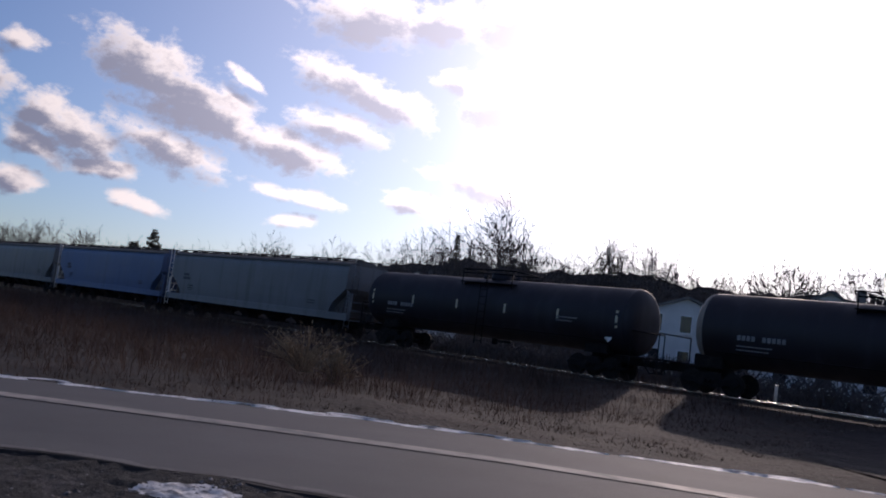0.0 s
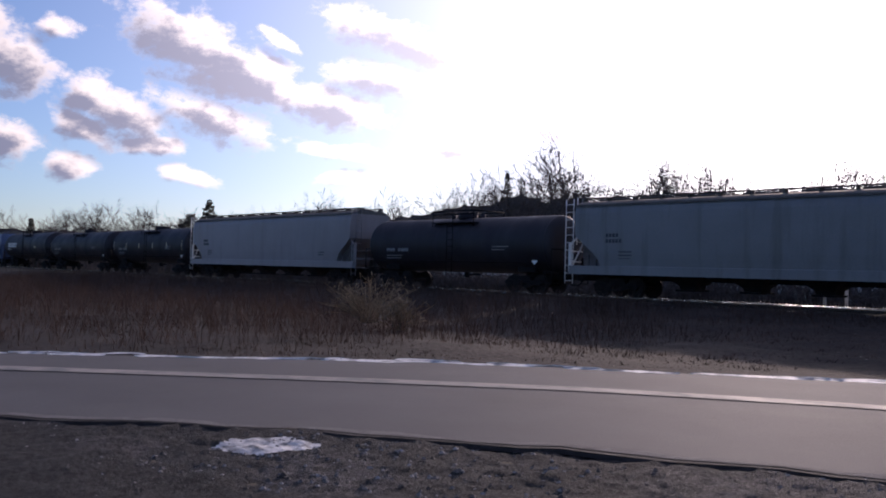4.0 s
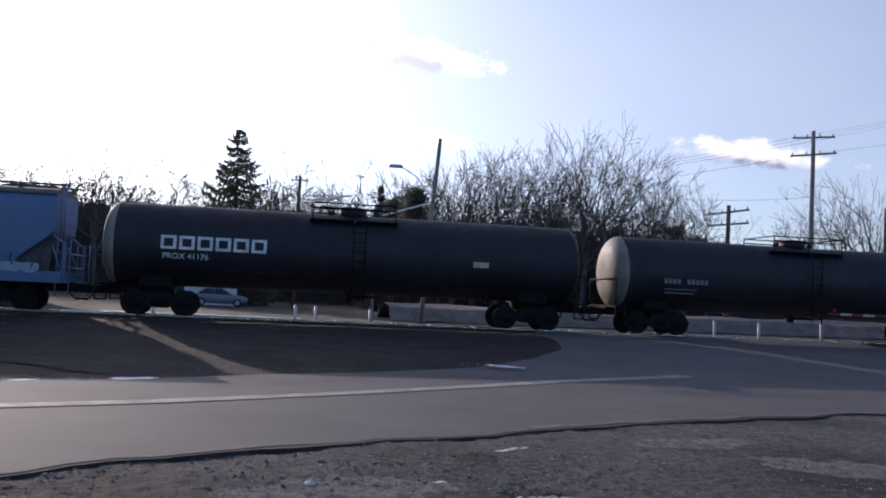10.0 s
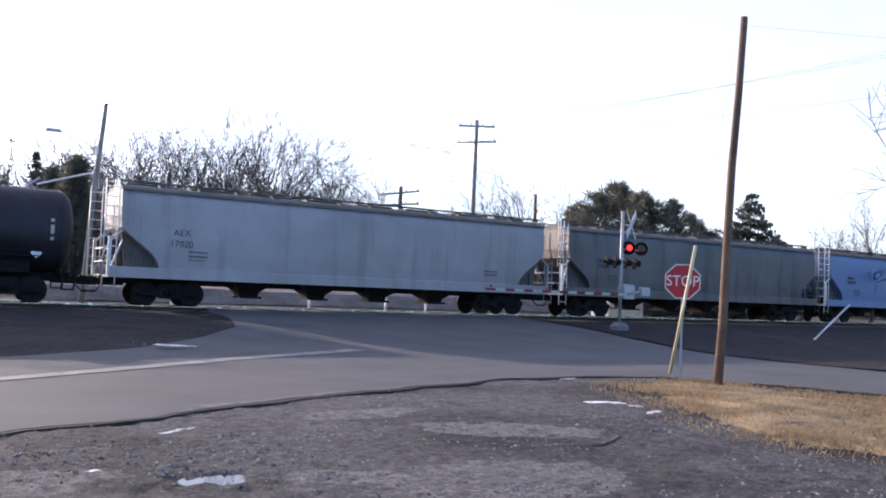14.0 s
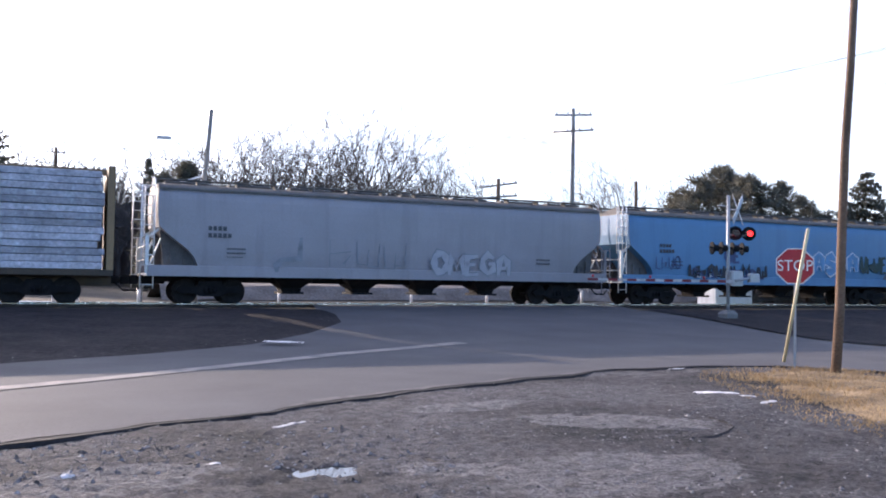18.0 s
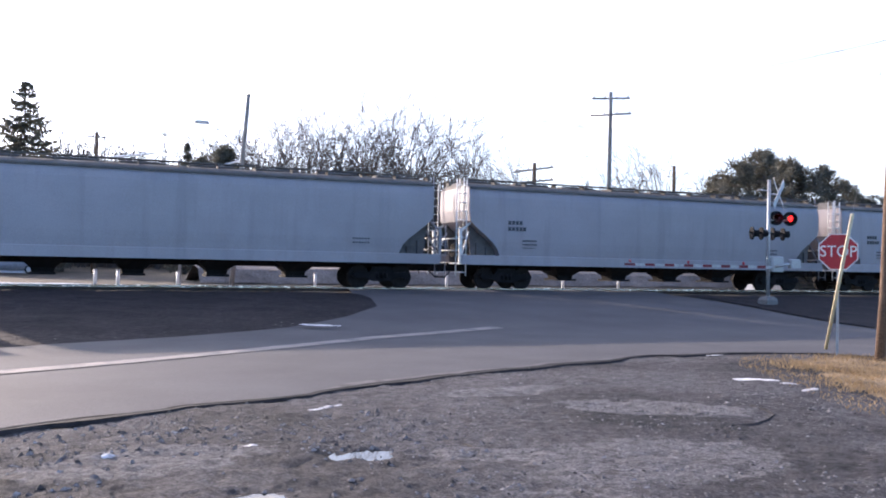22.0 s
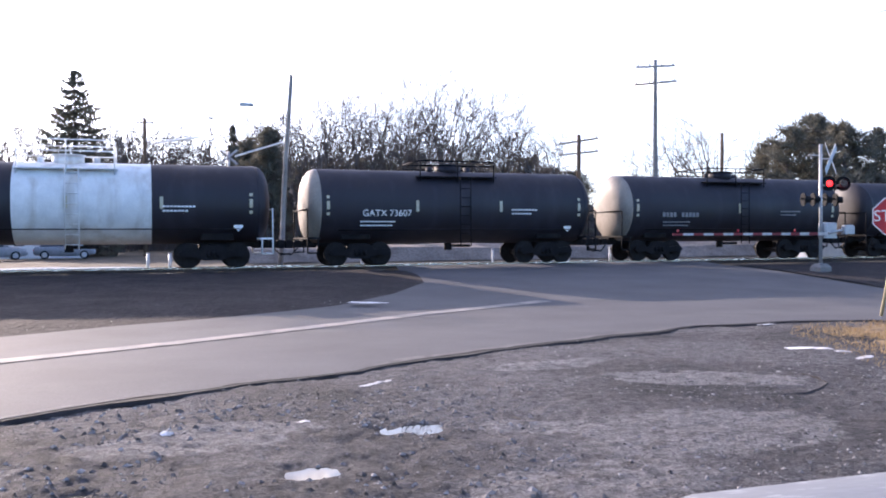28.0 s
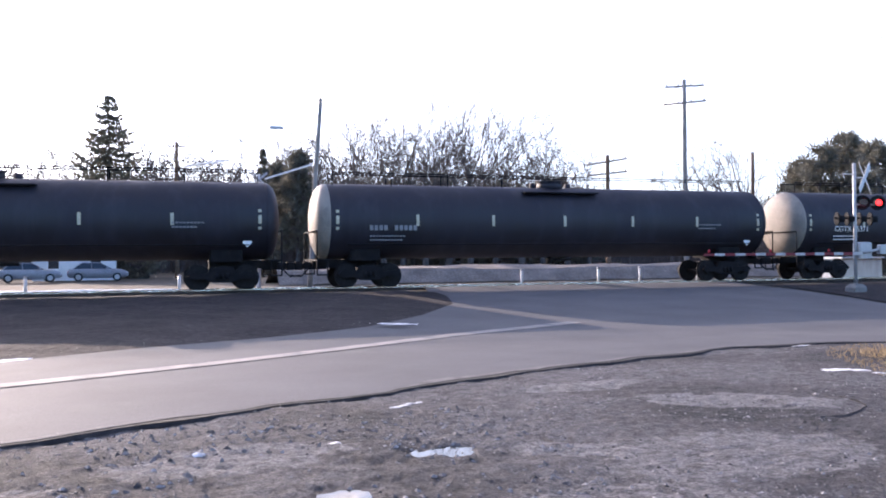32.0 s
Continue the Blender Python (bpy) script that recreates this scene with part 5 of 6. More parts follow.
b = thing("relay_cabinet", "low white equipment cabinet beside the railway", "cabinet", m=pose(*polar(-41.8, 56), .2, 0, 0, 10))
part("body", Kit().bevel_box(-1.7, 1.7, -.7, .7, 0, 1.25, .05), M_WHITE, b)
part("lid", Kit().bevel_box(-1.8, 1.8, -.8, .8, 1.26, 1.36, .03), M_WHITE, b)
M_GLASS = M_PANE


def parked_car(x, y, turn, color, label, m=None, name="parked_car", tall=1.0):
    """A saloon car, 4.5 m long, nose along +x."""
    hi = lambda z: z * tall
    t = thing(name, label, "car", m=m or pose(x, y, base_z(x, y) + .06, 0, 0, turn))
    paint = material("car_paint", color, .5, .2, vary=.1, scale=2, fine=30, fine_amount=.12, spots=tuple(c * 1.7 for c in color), spot_scale=14, spot_at=(.58, .66))
    k = Kit()
    secs = [(-2.2, .62, .45, .78), (-2.05, .8, .3, .95), (-1.5, .86, .24, 1.0), (0, .88, .22, 1.0), (1.0, .87, .22, .98), (1.6, .84, .24, .92), (2.05, .76, .3, .82), (2.25, .6, .4, .66)]
    secs = [(xx, w, z0, z1 * tall) for xx, w, z0, z1 in secs]
    rings = []
    for xx, w, z0, z1 in secs:
        rings.append([(xx, -w, z0 + .08), (xx, -w * .9, z0), (xx, w * .9, z0), (xx, w, z0 + .08), (xx, w, z1 - .22), (xx, w * .93, z1 - .05), (xx, w * .55, z1), (xx, -w * .55, z1), (xx, -w * .93, z1 - .05), (xx, -w, z1 - .22)])
    k.loft(rings, smooth=True)
    body = part("body", k, paint, t)
    k = Kit()
    k.loft([[(-1.75, -.72, hi(.96)), (1.0, -.74, hi(.96)), (1.0, .74, hi(.96)), (-1.75, .72, hi(.96))], [(-1.15, -.6, hi(1.4)), (.2, -.6, hi(1.4)), (.2, .6, hi(1.4)), (-1.15, .6, hi(1.4))]], smooth=False)
    part("glasshouse", k, M_GLASS, t)
    part("roof", Kit().bevel_box(-1.2, .25, -.61, .61, hi(1.395), hi(1.45), .03), paint, t)
    for s in (-1, 1):
        for a, b_ in (((-1.76, .96), (-1.15, 1.42)), ((1.02, .96), (.2, 1.42)), ((-.45, .96), (-.45, 1.42))):
            part("pillar", Kit().tube([(a[0], s * .735, hi(a[1])), (b_[0], s * .605, hi(b_[1]))], .03, 5), paint, t)
    for xx in (-1.4, 1.4):
        for s in (-1, 1):
            wh = part("wheel", Kit().cyl((xx, s * .8 - .1, .32), .32, .2, "y", 20), M_MATTBLACK, t)
            part("rim", Kit().cyl((xx, s * .91 - .01, .32), .2, .02, "y", 16), M_STEELPOLE, wh)
    for s in (-1, 1):
        part("headlight", Kit().bevel_box(2.08, 2.2, s * .5 - .14, s * .5 + .14, .58, .7, .02), M_WHITE, t)
        part("tail_light", Kit().bevel_box(-2.2, -2.1, s * .55 - .12, s * .55 + .12, .62, .76, .02), RED, t)
        part("door_mirror", Kit().bevel_box(.62, .78, s * .92 - .08, s * .92 + .08, .98, 1.1, .03), paint, t)
    return t


for az, d, turn, c, l in ((4.6, 74, 5, (.2, .205, .22), "silver parked car across the railway"), (8.4, 72, 12, (.26, .26, .27), "white parked car across the railway"), (28.8, 72, 25, (.3, .3, .32), "silver parked car by a white house")):
    parked_car(*polar(az, d), turn, c, l)
for i, (az, d, a, b_) in enumerate(((6, 47, 3, .5), (2, 46, 2.5, .4), (10, 47, 3.5, .6), (16, 46, 2.5, .5), (25, 48, 3, .6))):
    x, y = polar(az, d)
    k = Kit()
    rings = []
    for f, z in ((1, 0), (.8, .1), (.3, .14)):
        rings.append([(x + a * f * math.cos(q) * (1 + .2 * wobble(math.cos(q) + i, math.sin(q))), y + b_ * f * math.sin(q), base_z(x, y) + .05 + z) for q in (2 * math.pi * j / 18 for j in range(18))])
    k.loft(rings, smooth=True)
    tagged(part("snow_bank", k, M_SNOW), "long low heap of old snow by the far street", "snow")


def hedge():
    """A low dark belt of scrub along the far street."""
    rnd = random.Random(9)
    k = Kit()
    for i in range(5200):
        x = rnd.uniform(-95, -14)
        y = 49 + rnd.uniform(0, 3) - .05 * x
        z = base_z(x, y)
        h = rnd.uniform(.5, 1.9) * (1 + .5 * wobble(x, 0, .2))
        k.tube([(x, y, z), (x + rnd.uniform(-.5, .5), y + rnd.uniform(-.4, .4), z + h * .6), (x + rnd.uniform(-.9, .9), y, z + h)], .05, 3, .02, caps=False)
    tagged(part("scrub", k, M_BARK), "low belt of dark leafless scrub along the street", "undergrowth", kind="stuff")


hedge()

# the car parked beside the camera: only its bonnet's rim comes into view
parked_car(0, 0, 0, (.15, .155, .165), "silver-grey car parked on the gravel lot, bonnet forward", m=pose(1.84, -.05, -.03, 0, 0, 90), tall=1.15)


# ---------- the freight train ----------
SPEED, PICKUP = 19.233, .0525


def train_x(s, t):
    """Where a point s metres along the train is at t seconds."""
    return s + SPEED * t + .5 * PICKUP * (t - 16) ** 2


CARS = []
# end-bay steel with the bay's shadow put into its colour
M_BAY = material("shaded_bay_steel", (.11, .1, .098), .8, vary=.3, scale=2, spots=(.06, .05, .045), spot_scale=1.5)


def truck_meshes():
    f = Kit()
    f.prism([(-1.25, .52), (-1.1, .68), (-.55, .62), (-.4, .85), (.4, .85), (.55, .62), (1.1, .68), (1.25, .52), (1.1, .38), (.7, .42), (.35, .28), (-.35, .28), (-.7, .42), (-1.1, .38)], -.08, .08)
    b = Kit().bevel_box(-.22, .22, -1.05, 1.05, .55, .88, .03)
    w = Kit()
    for r, y0, y1 in ((.457, -.07, .06), (.495, .06, .09), (.17, -.14, -.07)):
        w.cyl((0, y0, 0), r, y1 - y0, "y", 20)
    ax = Kit().cyl((0, -.8, 0), .08, 1.6, "y", 8)
    sp = Kit()
    for x in (-.18, 0, .18):
        sp.cyl((x, 0, .4), .06, .22, "z", 8)
    return f.mesh("side_frame", M_UNDER), b.mesh("bolster", M_UNDER), w.mesh("wheel", M_WHEEL), ax.mesh("axle", M_UNDER), sp.mesh("spring_set", M_UNDER)


TRUCK = truck_meshes()


def add_truck(car, x):
    f, b, w, ax, sp = TRUCK
    top = part("truck", b, None, car, m=pose(x, 0, 0))
    for s in (-1, 1):
        part("side_frame", f, None, top, m=pose(0, s * 1.0, 0))
        part("spring_set", sp, None, top, m=pose(0, s * 1.1, 0))
        for dx in (-.89, .89):
            part("wheel", w, None, top, m=pose(dx, s * .7525, .457, 0, 0, 0 if s < 0 else 180))
    for dx in (-.89, .89):
        part("axle", ax, None, top, m=pose(dx, 0, .457))


def add_coupler(car, x, s):
    k = Kit().bevel_box(x - .45, x + .45, -.2, .2, .72, 1.0, .03)
    k.box(min(x + s * .3, x + s * .95), max(x + s * .3, x + s * .95), -.09, .09, .78, .96)
    k.bevel_box(min(x + s * .8, x + s * 1.12), max(x + s * .8, x + s * 1.12), -.16, .14, .7, 1.04, .05)
    k.tube([(x + s * .3, -.35, .75), (x + s * .6, -.4, .45), (x + s * 1.0, -.3, .5)], .03, 6)
    part("coupler", k, M_UNDER, car)


def ladder(car, x, y, z0, z1, w=.42, axis="x", mat=None, name="ladder"):
    k = Kit()
    for a in (-w / 2, w / 2):
        p = (x + a, y) if axis == "x" else (x, y + a)
        k.tube([(*p, z0), (*p, z1)], .024, 5)
    z = z0 + .15
    while z < z1:
        a, b = ((x - w / 2, y), (x + w / 2, y)) if axis == "x" else ((x, y - w / 2), (x, y + w / 2))
        k.tube([(*a, z), (*b, z)], .018, 5)
        z += .36
    return part(name, k, mat or M_WHITE, car)


def bars(car, name, x, z, rows, mat, y=-1.6, h=.16, w=.13, gap=.05, label=""):
    """Lettering that cannot be read, as rows of short upright bars."""
    k = Kit()
    for j, n in enumerate(rows):
        hh = h if j < 2 else h * .5
        for i in range(n):
            k.box(x + i * (w + gap), x + i * (w + gap) + w, y - .012, y, z - hh, z)
        z -= hh + .1
    return tagged(part(name, k, mat, car, label), kind="stuff")


def hopper(s0, s1, paint, label, zt=4.55, marks=None, words=()):
    """Covered hopper: s0 to s1 along the train."""
    L = s1 - s0 - .1
    car = thing("hopper_car", label, "freight car", "cars of the train")
    A = L / 2 - .74
    lv = [(1.22, A - 1.5, 1.46), (1.5, A - 1.42, 1.5), (1.75, A - 1.3, 1.53), (2.0, A - 1.08, 1.55), (2.6, A - .3, 1.57), (2.85, A - .04, 1.57), (3.3, A, 1.57), (3.6, A, 1.565), (zt - .7, A, 1.55), (zt - .5, A, 1.51), (zt - .38, A, 1.47), (zt - .3, A, 1.42), (zt - .16, A - .02, 1.2), (zt - .06, A - .04, .7), (zt - .03, A - .05, .3)]
    roof = [q for q in lv if q[0] > zt - .31]
    lv = [q for q in lv if q[0] < zt - .29]
    k = Kit()
    k.loft([[(-a, -w, z), (a, -w, z), (a, w, z), (-a, w, z)] for z, a, w in lv])
    body = part("body", k, paint, car)
    k = Kit()
    k.loft([[(-a, -w, z), (a, -w, z), (a, w, z), (-a, w, z)] for z, a, w in roof])
    part("roof", k, M_WALK, car)
    k = Kit()
    for y in (-1, 1):
        k.bevel_box(-L / 2 + .42, L / 2 - .42, y * 1.52 - .05, y * 1.52 + .05, 1.02, 1.42, .02)
    part("side_sill", k, paint, car)
    k = Kit()
    for y in (-1, 1):
        k.box(-A + .02, A - .02, y * 1.5 - .05, y * 1.5 + .05, zt - .36, zt - .28)
    part("roof_rail", k, M_WALK, car)
    # roof walks, their brackets and the hatches
    for y in (-.75, .75):
        k = Kit().box(-A - .12, A + .12, y - .2, y + .2, zt + .06, zt + .1)
        n = int(A * 2 / 1.4)
        for i in range(n + 1):
            x = -A + i * 2 * A / n
            k.box(x - .03, x + .03, y - .18, y + .18, zt - .1, zt + .06)
        part("running_board", k, M_WALK, car)
    n = 8
    for i in range(n):
        x = -A + (i + .5) * 2 * A / n
        part("roof_hatch", Kit().bevel_box(x - .85, x + .85, -.3, .3, zt - .04, zt + .08, .03), M_WALK, car)
    k = Kit().box(-L / 2 + .3, L / 2 - .3, -.3, .3, .8, 1.08)
    part("centre_sill", k, M_UNDER, car)
    # discharge gates under the bays
    span = L - 9.2
    for i in range(4):
        x = -span / 2 + (i + .5) * span / 4
        k = Kit()
        k.loft([[(x - a, -w, z), (x + a, -w, z), (x + a, w, z), (x - a, w, z)] for z, a, w in ((.42, .35, .4), (.62, .4, .45), (1.22, 1.05, 1.3))])
        k.box(x - .42, x + .42, -.7, .7, .38, .46)
        part("discharge_gate", k, M_UNDER, car)
    # end frames; white on the sunlit -x end paints in the sunlight
    for s in (-1, 1):
        ep = M_WHITE if s < 0 else paint
        x = s * (L / 2 - .4)
        k = Kit().box(min(x, x - s * .9), max(x, x - s * .9), -1.5, 1.5, 1.02, 1.1)
        for y in (-1.42, 1.42):
            k.box(x - .06, x + .06, y - .06, y + .06, 1.1, 2.5)
            k.tube([(x, y, 2.4), (s * (A - .1), y, 2.75)], .05, 5)
            k.tube([(x, y, 1.15), (x - s * .5, y * .8, 2.4)], .035, 5)
        k.tube([(x, -1.42, 2.1), (x, 1.42, 2.1)], .03, 5)
        k.tube([(x, -1.42, 1.6), (x, 1.42, 1.6)], .03, 5)
        part("end_frame", k, ep, car)
        # the end bay: shear plates under the slope sheet, with their stiffeners
        for y in (-1.1, 1.1):
            k = Kit()
            k.prism([(s * (A - .3), 1.05), (s * (A - .1), 2.85), (s * (A - .25), 2.75), (s * (A - 1.4), 1.8), (s * (A - 1.5), 1.6), (s * (A - 1.45), 1.05)], y - .02, y + .02)
            for f in (.5, .95):
                k.box(min(s * (A - f), s * (A - f - .06)), max(s * (A - f), s * (A - f - .06)), y - .1, y + .1, 1.1, 2.2 - f * .5)
            part("shear_plate", k, M_BAY, car)
        for y in (-1, 1):
            ladder(car, x, y * 1.5, .55, 2.6 if s > 0 else zt, .45, "x", ep)
        ladder(car, s * (A + .12), -1.0, 2.4, zt + .1, .42, "y", ep)
        add_coupler(car, s * (L / 2 - .75), s)
        add_truck(car, s * (L / 2 - 2.75))
    k = Kit().cyl((-L / 2 + .5, -.4, 1.6), .28, .04, "x", 14)
    part("brake_wheel", k, M_UNDER, car)
    part("air_reservoir", Kit().cyl((-L / 2 + 1.2, -.5, 1.35), .2, 1.0, "x", 10), M_UNDER, car)
    if marks:
        for i, text in enumerate(words):
            part("reporting_mark", word(text, .34, marks), None, car, "dark stencilled reporting mark", m=pose(-A + 2.2, -1.588, 2.76 - .42 * i, 90))
        if not words:
            bars(car, "reporting_mark", -A + 1.8, 2.9, (4, 5), marks, -1.59)
        bars(car, "capacity_data", -A + 2.5, 2.1, (8, 8, 7), marks, -1.575, .06, .06, .03)
        bars(car, "capacity_data", A - 3.4, 2.0, (6, 6), marks, -1.575, .06, .08, .04)
    CARS.append((car, (s0 + s1) / 2))
    return car, L, A


def tank(s0, s1, paint, label, words=None, deck=True, zt=4.1, r=1.5, head=None, marks=None, stripes=None, band=None, rails=True, dome=True, inset=.6):
    """Tank car: s0 to s1 along the train."""
    L = s1 - s0 - .1
    car = thing("tank_car", label, "freight car", "cars of the train")
    A, zc, n = L / 2 - inset, zt - r, 40
    ring = lambda x, q: [(x, q * r * math.cos(2 * math.pi * i / n), zc + q * r * math.sin(2 * math.pi * i / n)) for i in range(n)]
    hd = .55

    def shell(x0, x1, mat, nm):
        m = max(2, int((x1 - x0) / 3))
        part(nm, Kit().loft([ring(x0 + (x1 - x0) * i / m, 1) for i in range(m + 1)], caps=False, smooth=True), mat, car)

    a = A - hd
    if band:
        shell(-a, band[0], paint, "shell")
        shell(band[0], band[1], M_WHITE, "white_band")
        shell(band[1], a, paint, "shell")
    else:
        shell(-a, a, paint, "shell")
    for s in (-1, 1):
        rings = [ring(s * a, 1)] + [[(s * (a + hd * math.sin(radians(d))), r * math.cos(radians(d)) ** .62 * math.cos(2 * math.pi * i / n), zc + r * math.cos(radians(d)) ** .62 * math.sin(2 * math.pi * i / n)) for i in range(n)] for d in (12, 26, 42, 58, 72, 83, 88.5)]
        part("tank_head", Kit().loft(rings, smooth=True), head if head and s < 0 else paint, car)
        x = s * (L / 2 - .6)
        k = Kit().bevel_box(min(x, x - s * 2.6), max(x, x - s * 2.6), -.35, .35, .78, 1.1, .04)
        k.bevel_box(min(x - s * 1.4, x - s * 2.6), max(x - s * 1.4, x - s * 2.6), -1.0, 1.0, 1.05, zc - r * .72, .05)
        part("stub_sill", k, M_UNDER, car)
        k = Kit().box(min(x, x - s * .5), max(x, x - s * .5), -1.5, 1.5, 1.05, 1.12)
        for y in (-1.45, 1.45):
            k.tube([(x, y, 1.1), (x, y, 2.2)], .03, 5)
            k.tube([(x, y, .5), (x, y, 1.1)], .03, 5)
            k.tube([(x - s * .4, y, .5), (x - s * .4, y, 1.1)], .03, 5)
            k.tube([(x, y, .52), (x - s * .4, y, .52)], .03, 5)
        k.tube([(x, -1.45, 2.2), (x, 1.45, 2.2)], .03, 5)
        part("end_platform", k, M_WHITE if band else M_UNDER, car)
        add_coupler(car, s * (L / 2 - .75), s)
        add_truck(car, s * (L / 2 - 2.75))
    if dome:
        k = Kit().cyl((0, 0, zt - .1), .55, .32, "z", 20).cyl((0, 0, zt + .22), .6, .05, "z", 20)
        k.cyl((.95, .2, zt - .1), .14, .3, "z", 10).cyl((-.9, -.2, zt - .1), .12, .26, "z", 10)
        part("manway", k, M_WHITE if band else paint, car)
    pm = M_WHITE if band else M_UNDER
    k = Kit()
    up = .72 if rails or band else .34
    for y in (-1, 1):
        k.box(-1.7, 1.7, y * .95 - .3, y * .95 + .3, zt - .32, zt - .28)
        for x in (-1.6, 0, 1.6) if deck else ():
            k.tube([(x, y * 1.2, zt - .5), (x, y * 1.2, zt + up)], .026, 5)
        for z in (zt + up * .45, zt + up) if deck else ():
            k.tube([(-1.6, y * 1.2, z), (1.6, y * 1.2, z)], .026, 5)
    for x in (-1.6, 1.6) if deck else ():
        k.tube([(x, -1.2, zt + up), (x, 1.2, zt + up)], .026, 5)
    part("top_platform", k, pm, car)
    if deck:
        ladder(car, .2, -r - .1, .75, zt - .3, .45, "x", pm)
    if rails:
        k = Kit()
        for y in (-.45, .45):
            zz = zc + math.sqrt(r * r - y * y)
            m = int(A * 2 / 2.6)
            for i in range(m + 1):
                x = -A + .8 + i * (2 * A - 1.6) / m
                k.tube([(x, y, zz - .02), (x, y, zz + .5)], .02, 4)
            k.tube([(-A + .8, y, zz + .5), (A - .8, y, zz + .5)], .022, 4)
        part("top_handrail", k, M_UNDER, car)
    k = Kit()
    for y in (-1.42, 1.42):
        k.tube([(-A + 1.2, y, zc - .95), (A - 1.2, y, zc - .95)], .022, 5)
    part("side_handrail", k, M_UNDER, car)
    k = Kit().cyl((0, 0, zc - r - .28), .16, .4, "z", 10)
    k.tube([(0, 0, zc - r - .1), (1.0, 0, zc - r - .1)], .06, 8)
    part("bottom_outlet", k, M_UNDER, car)
    sx = lambda z: -math.sqrt(max(.01, r * r - (z - zc) ** 2)) - .008
    if stripes:
        m = stripes
        for i in range(m):
            x = -a + .25 + i * (2 * a - .5) / (m - 1)
            big = i in (0, m - 1)
            z0, z1 = zc - (.38 if big else .22), zc + (.38 if big else .22)
            k = Kit()
            k.loft([[(x - .06, sx(z), z), (x + .06, sx(z), z), (x + .06, sx(z) + .02, z), (x - .06, sx(z) + .02, z)] for z in (z0, (z0 + z1) / 2, z1)])
            part("reflector_strip", k, M_YELLOW, car)
    if marks:
        if words:
            part("reporting_mark", word(words, .36, marks), None, car, "white stencilled reporting mark", m=pose(-a + 2.6, -r - .018, zc - .3, 90))
        else:
            bars(car, "reporting_mark", -a + 1.5, zc - .2, (4, 0), marks, -r - .012, .2, .14, .05)
            bars(car, "reporting_mark", -a + 2.5, zc - .2, (5, 0), marks, -r - .012, .2, .14, .05)
        bars(car, "capacity_data", -a + 1.5, zc - .6, (12, 11), marks, -r - .012, .05, .09, .03)
        bars(car, "capacity_data", a - 3.4, zc - .1, (9, 7), marks, -r - .012, .06, .1, .03)
        k = Kit()
        x, z = a - .7, zc - .85
        y = sx(z) - .03
        k.add([(x, y, z - .19), (x + .19, y, z), (x, y + .02, z + .19), (x - .19, y, z), (x, y + .03, z - .19), (x + .19, y + .03, z), (x, y + .05, z + .19), (x - .19, y + .03, z)], [(0, 1, 2, 3), (7, 6, 5, 4), (0, 4, 5, 1), (1, 5, 6, 2), (2, 6, 7, 3), (3, 7, 4, 0)])
        part("placard", k, M_WHITE, car, "white diamond hazard placard")
    CARS.append((car, (s0 + s1) / 2))
    return car, L, A

hop = lambda name, c, st=None, vary=.12, rough=.5: material(name, c, rough, vary=vary, scale=.35, streak=st, fine=25, fine_amount=.1, spots=tuple(q * .72 for q in c), spot_scale=.16, spot_at=(.48, .75))
M_HEADGREY = material("dusty_white_tank_head", (.36, .345, .33), .6, vary=.2, scale=1.5, spots=(.27, .25, .23), spot_scale=1.6)
# paints for the leading hoppers, darkened to hold their shaded look
P_DIM = hop("shaded_grey_hopper_paint", (.2, .205, .215), (.13, .125, .12))
P_DIMBLUE = hop("shaded_blue_paint", (.1, .16, .29), (.08, .12, .2))
P_MID = hop("dull_white_hopper_paint", (.31, .285, .295), (.24, .215, .22))
P_GREY = hop("pale_grey_hopper_paint", (.315, .285, .3), (.24, .215, .225))
P_LIGHT = hop("light_grey_hopper_paint", (.35, .32, .335), (.27, .245, .255))
P_OLD = hop("weathered_grey_hopper_paint", (.36, .325, .33), (.24, .2, .185), .2)
P_BROWN = hop("rust_stained_grey_paint", (.115, .1, .098), (.03, .024, .023), .5)
P_BLUE = hop("powder_blue_paint", (.12, .19, .34), (.12, .17, .28))
P_SKY = hop("bright_blue_paint", (.075, .21, .36), (.06, .16, .28))
INK_DARK = material("dark_stencil_paint", (.06, .06, .07), .6, fine_amount=.1)
INK_WHITE = material("white_stencil_paint", (.75, .75, .72), .55, fine_amount=.1)
INK_DIM = material("worn_white_stencil_paint", (.19, .19, .195), .6, fine_amount=.1)

tank(-25.2, -5.5, M_BLACK, "long black tank car with a grimy frame", zt=4.15, head=M_TAN, marks=INK_DIM, rails=False, inset=1.9)
tank(-43.7, -25.2, M_BLACK, "long black tank car with rails along its top", zt=4.1, marks=INK_DIM, stripes=6, rails=False)
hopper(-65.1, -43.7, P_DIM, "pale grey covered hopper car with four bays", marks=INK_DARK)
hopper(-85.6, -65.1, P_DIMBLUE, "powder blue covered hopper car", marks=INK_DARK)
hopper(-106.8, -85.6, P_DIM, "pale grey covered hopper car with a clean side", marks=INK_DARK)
tank(-122.6, -106.8, M_BLACK, "black tank car with white stencilled data", zt=3.95, marks=INK_DIM, rails=False)
hopper(-145.1, -122.6, P_MID, "tall white-grey covered hopper car", marks=INK_DARK, zt=4.7)
tank(-162.5, -145.1, M_BLACK, "black tank car with yellow reflector strips", zt=4.0, marks=INK_DIM, stripes=6, rails=False)
tank(-181.2, -162.5, M_BLACK, "black tank car with a pale dusty end", zt=4.0, head=M_TAN, marks=INK_DIM, rails=False)
procor = tank(-201.0, -181.2, M_BLACK, "black tank car with large white lettering shapes", zt=4.2, r=1.55, head=M_TAN, rails=False)
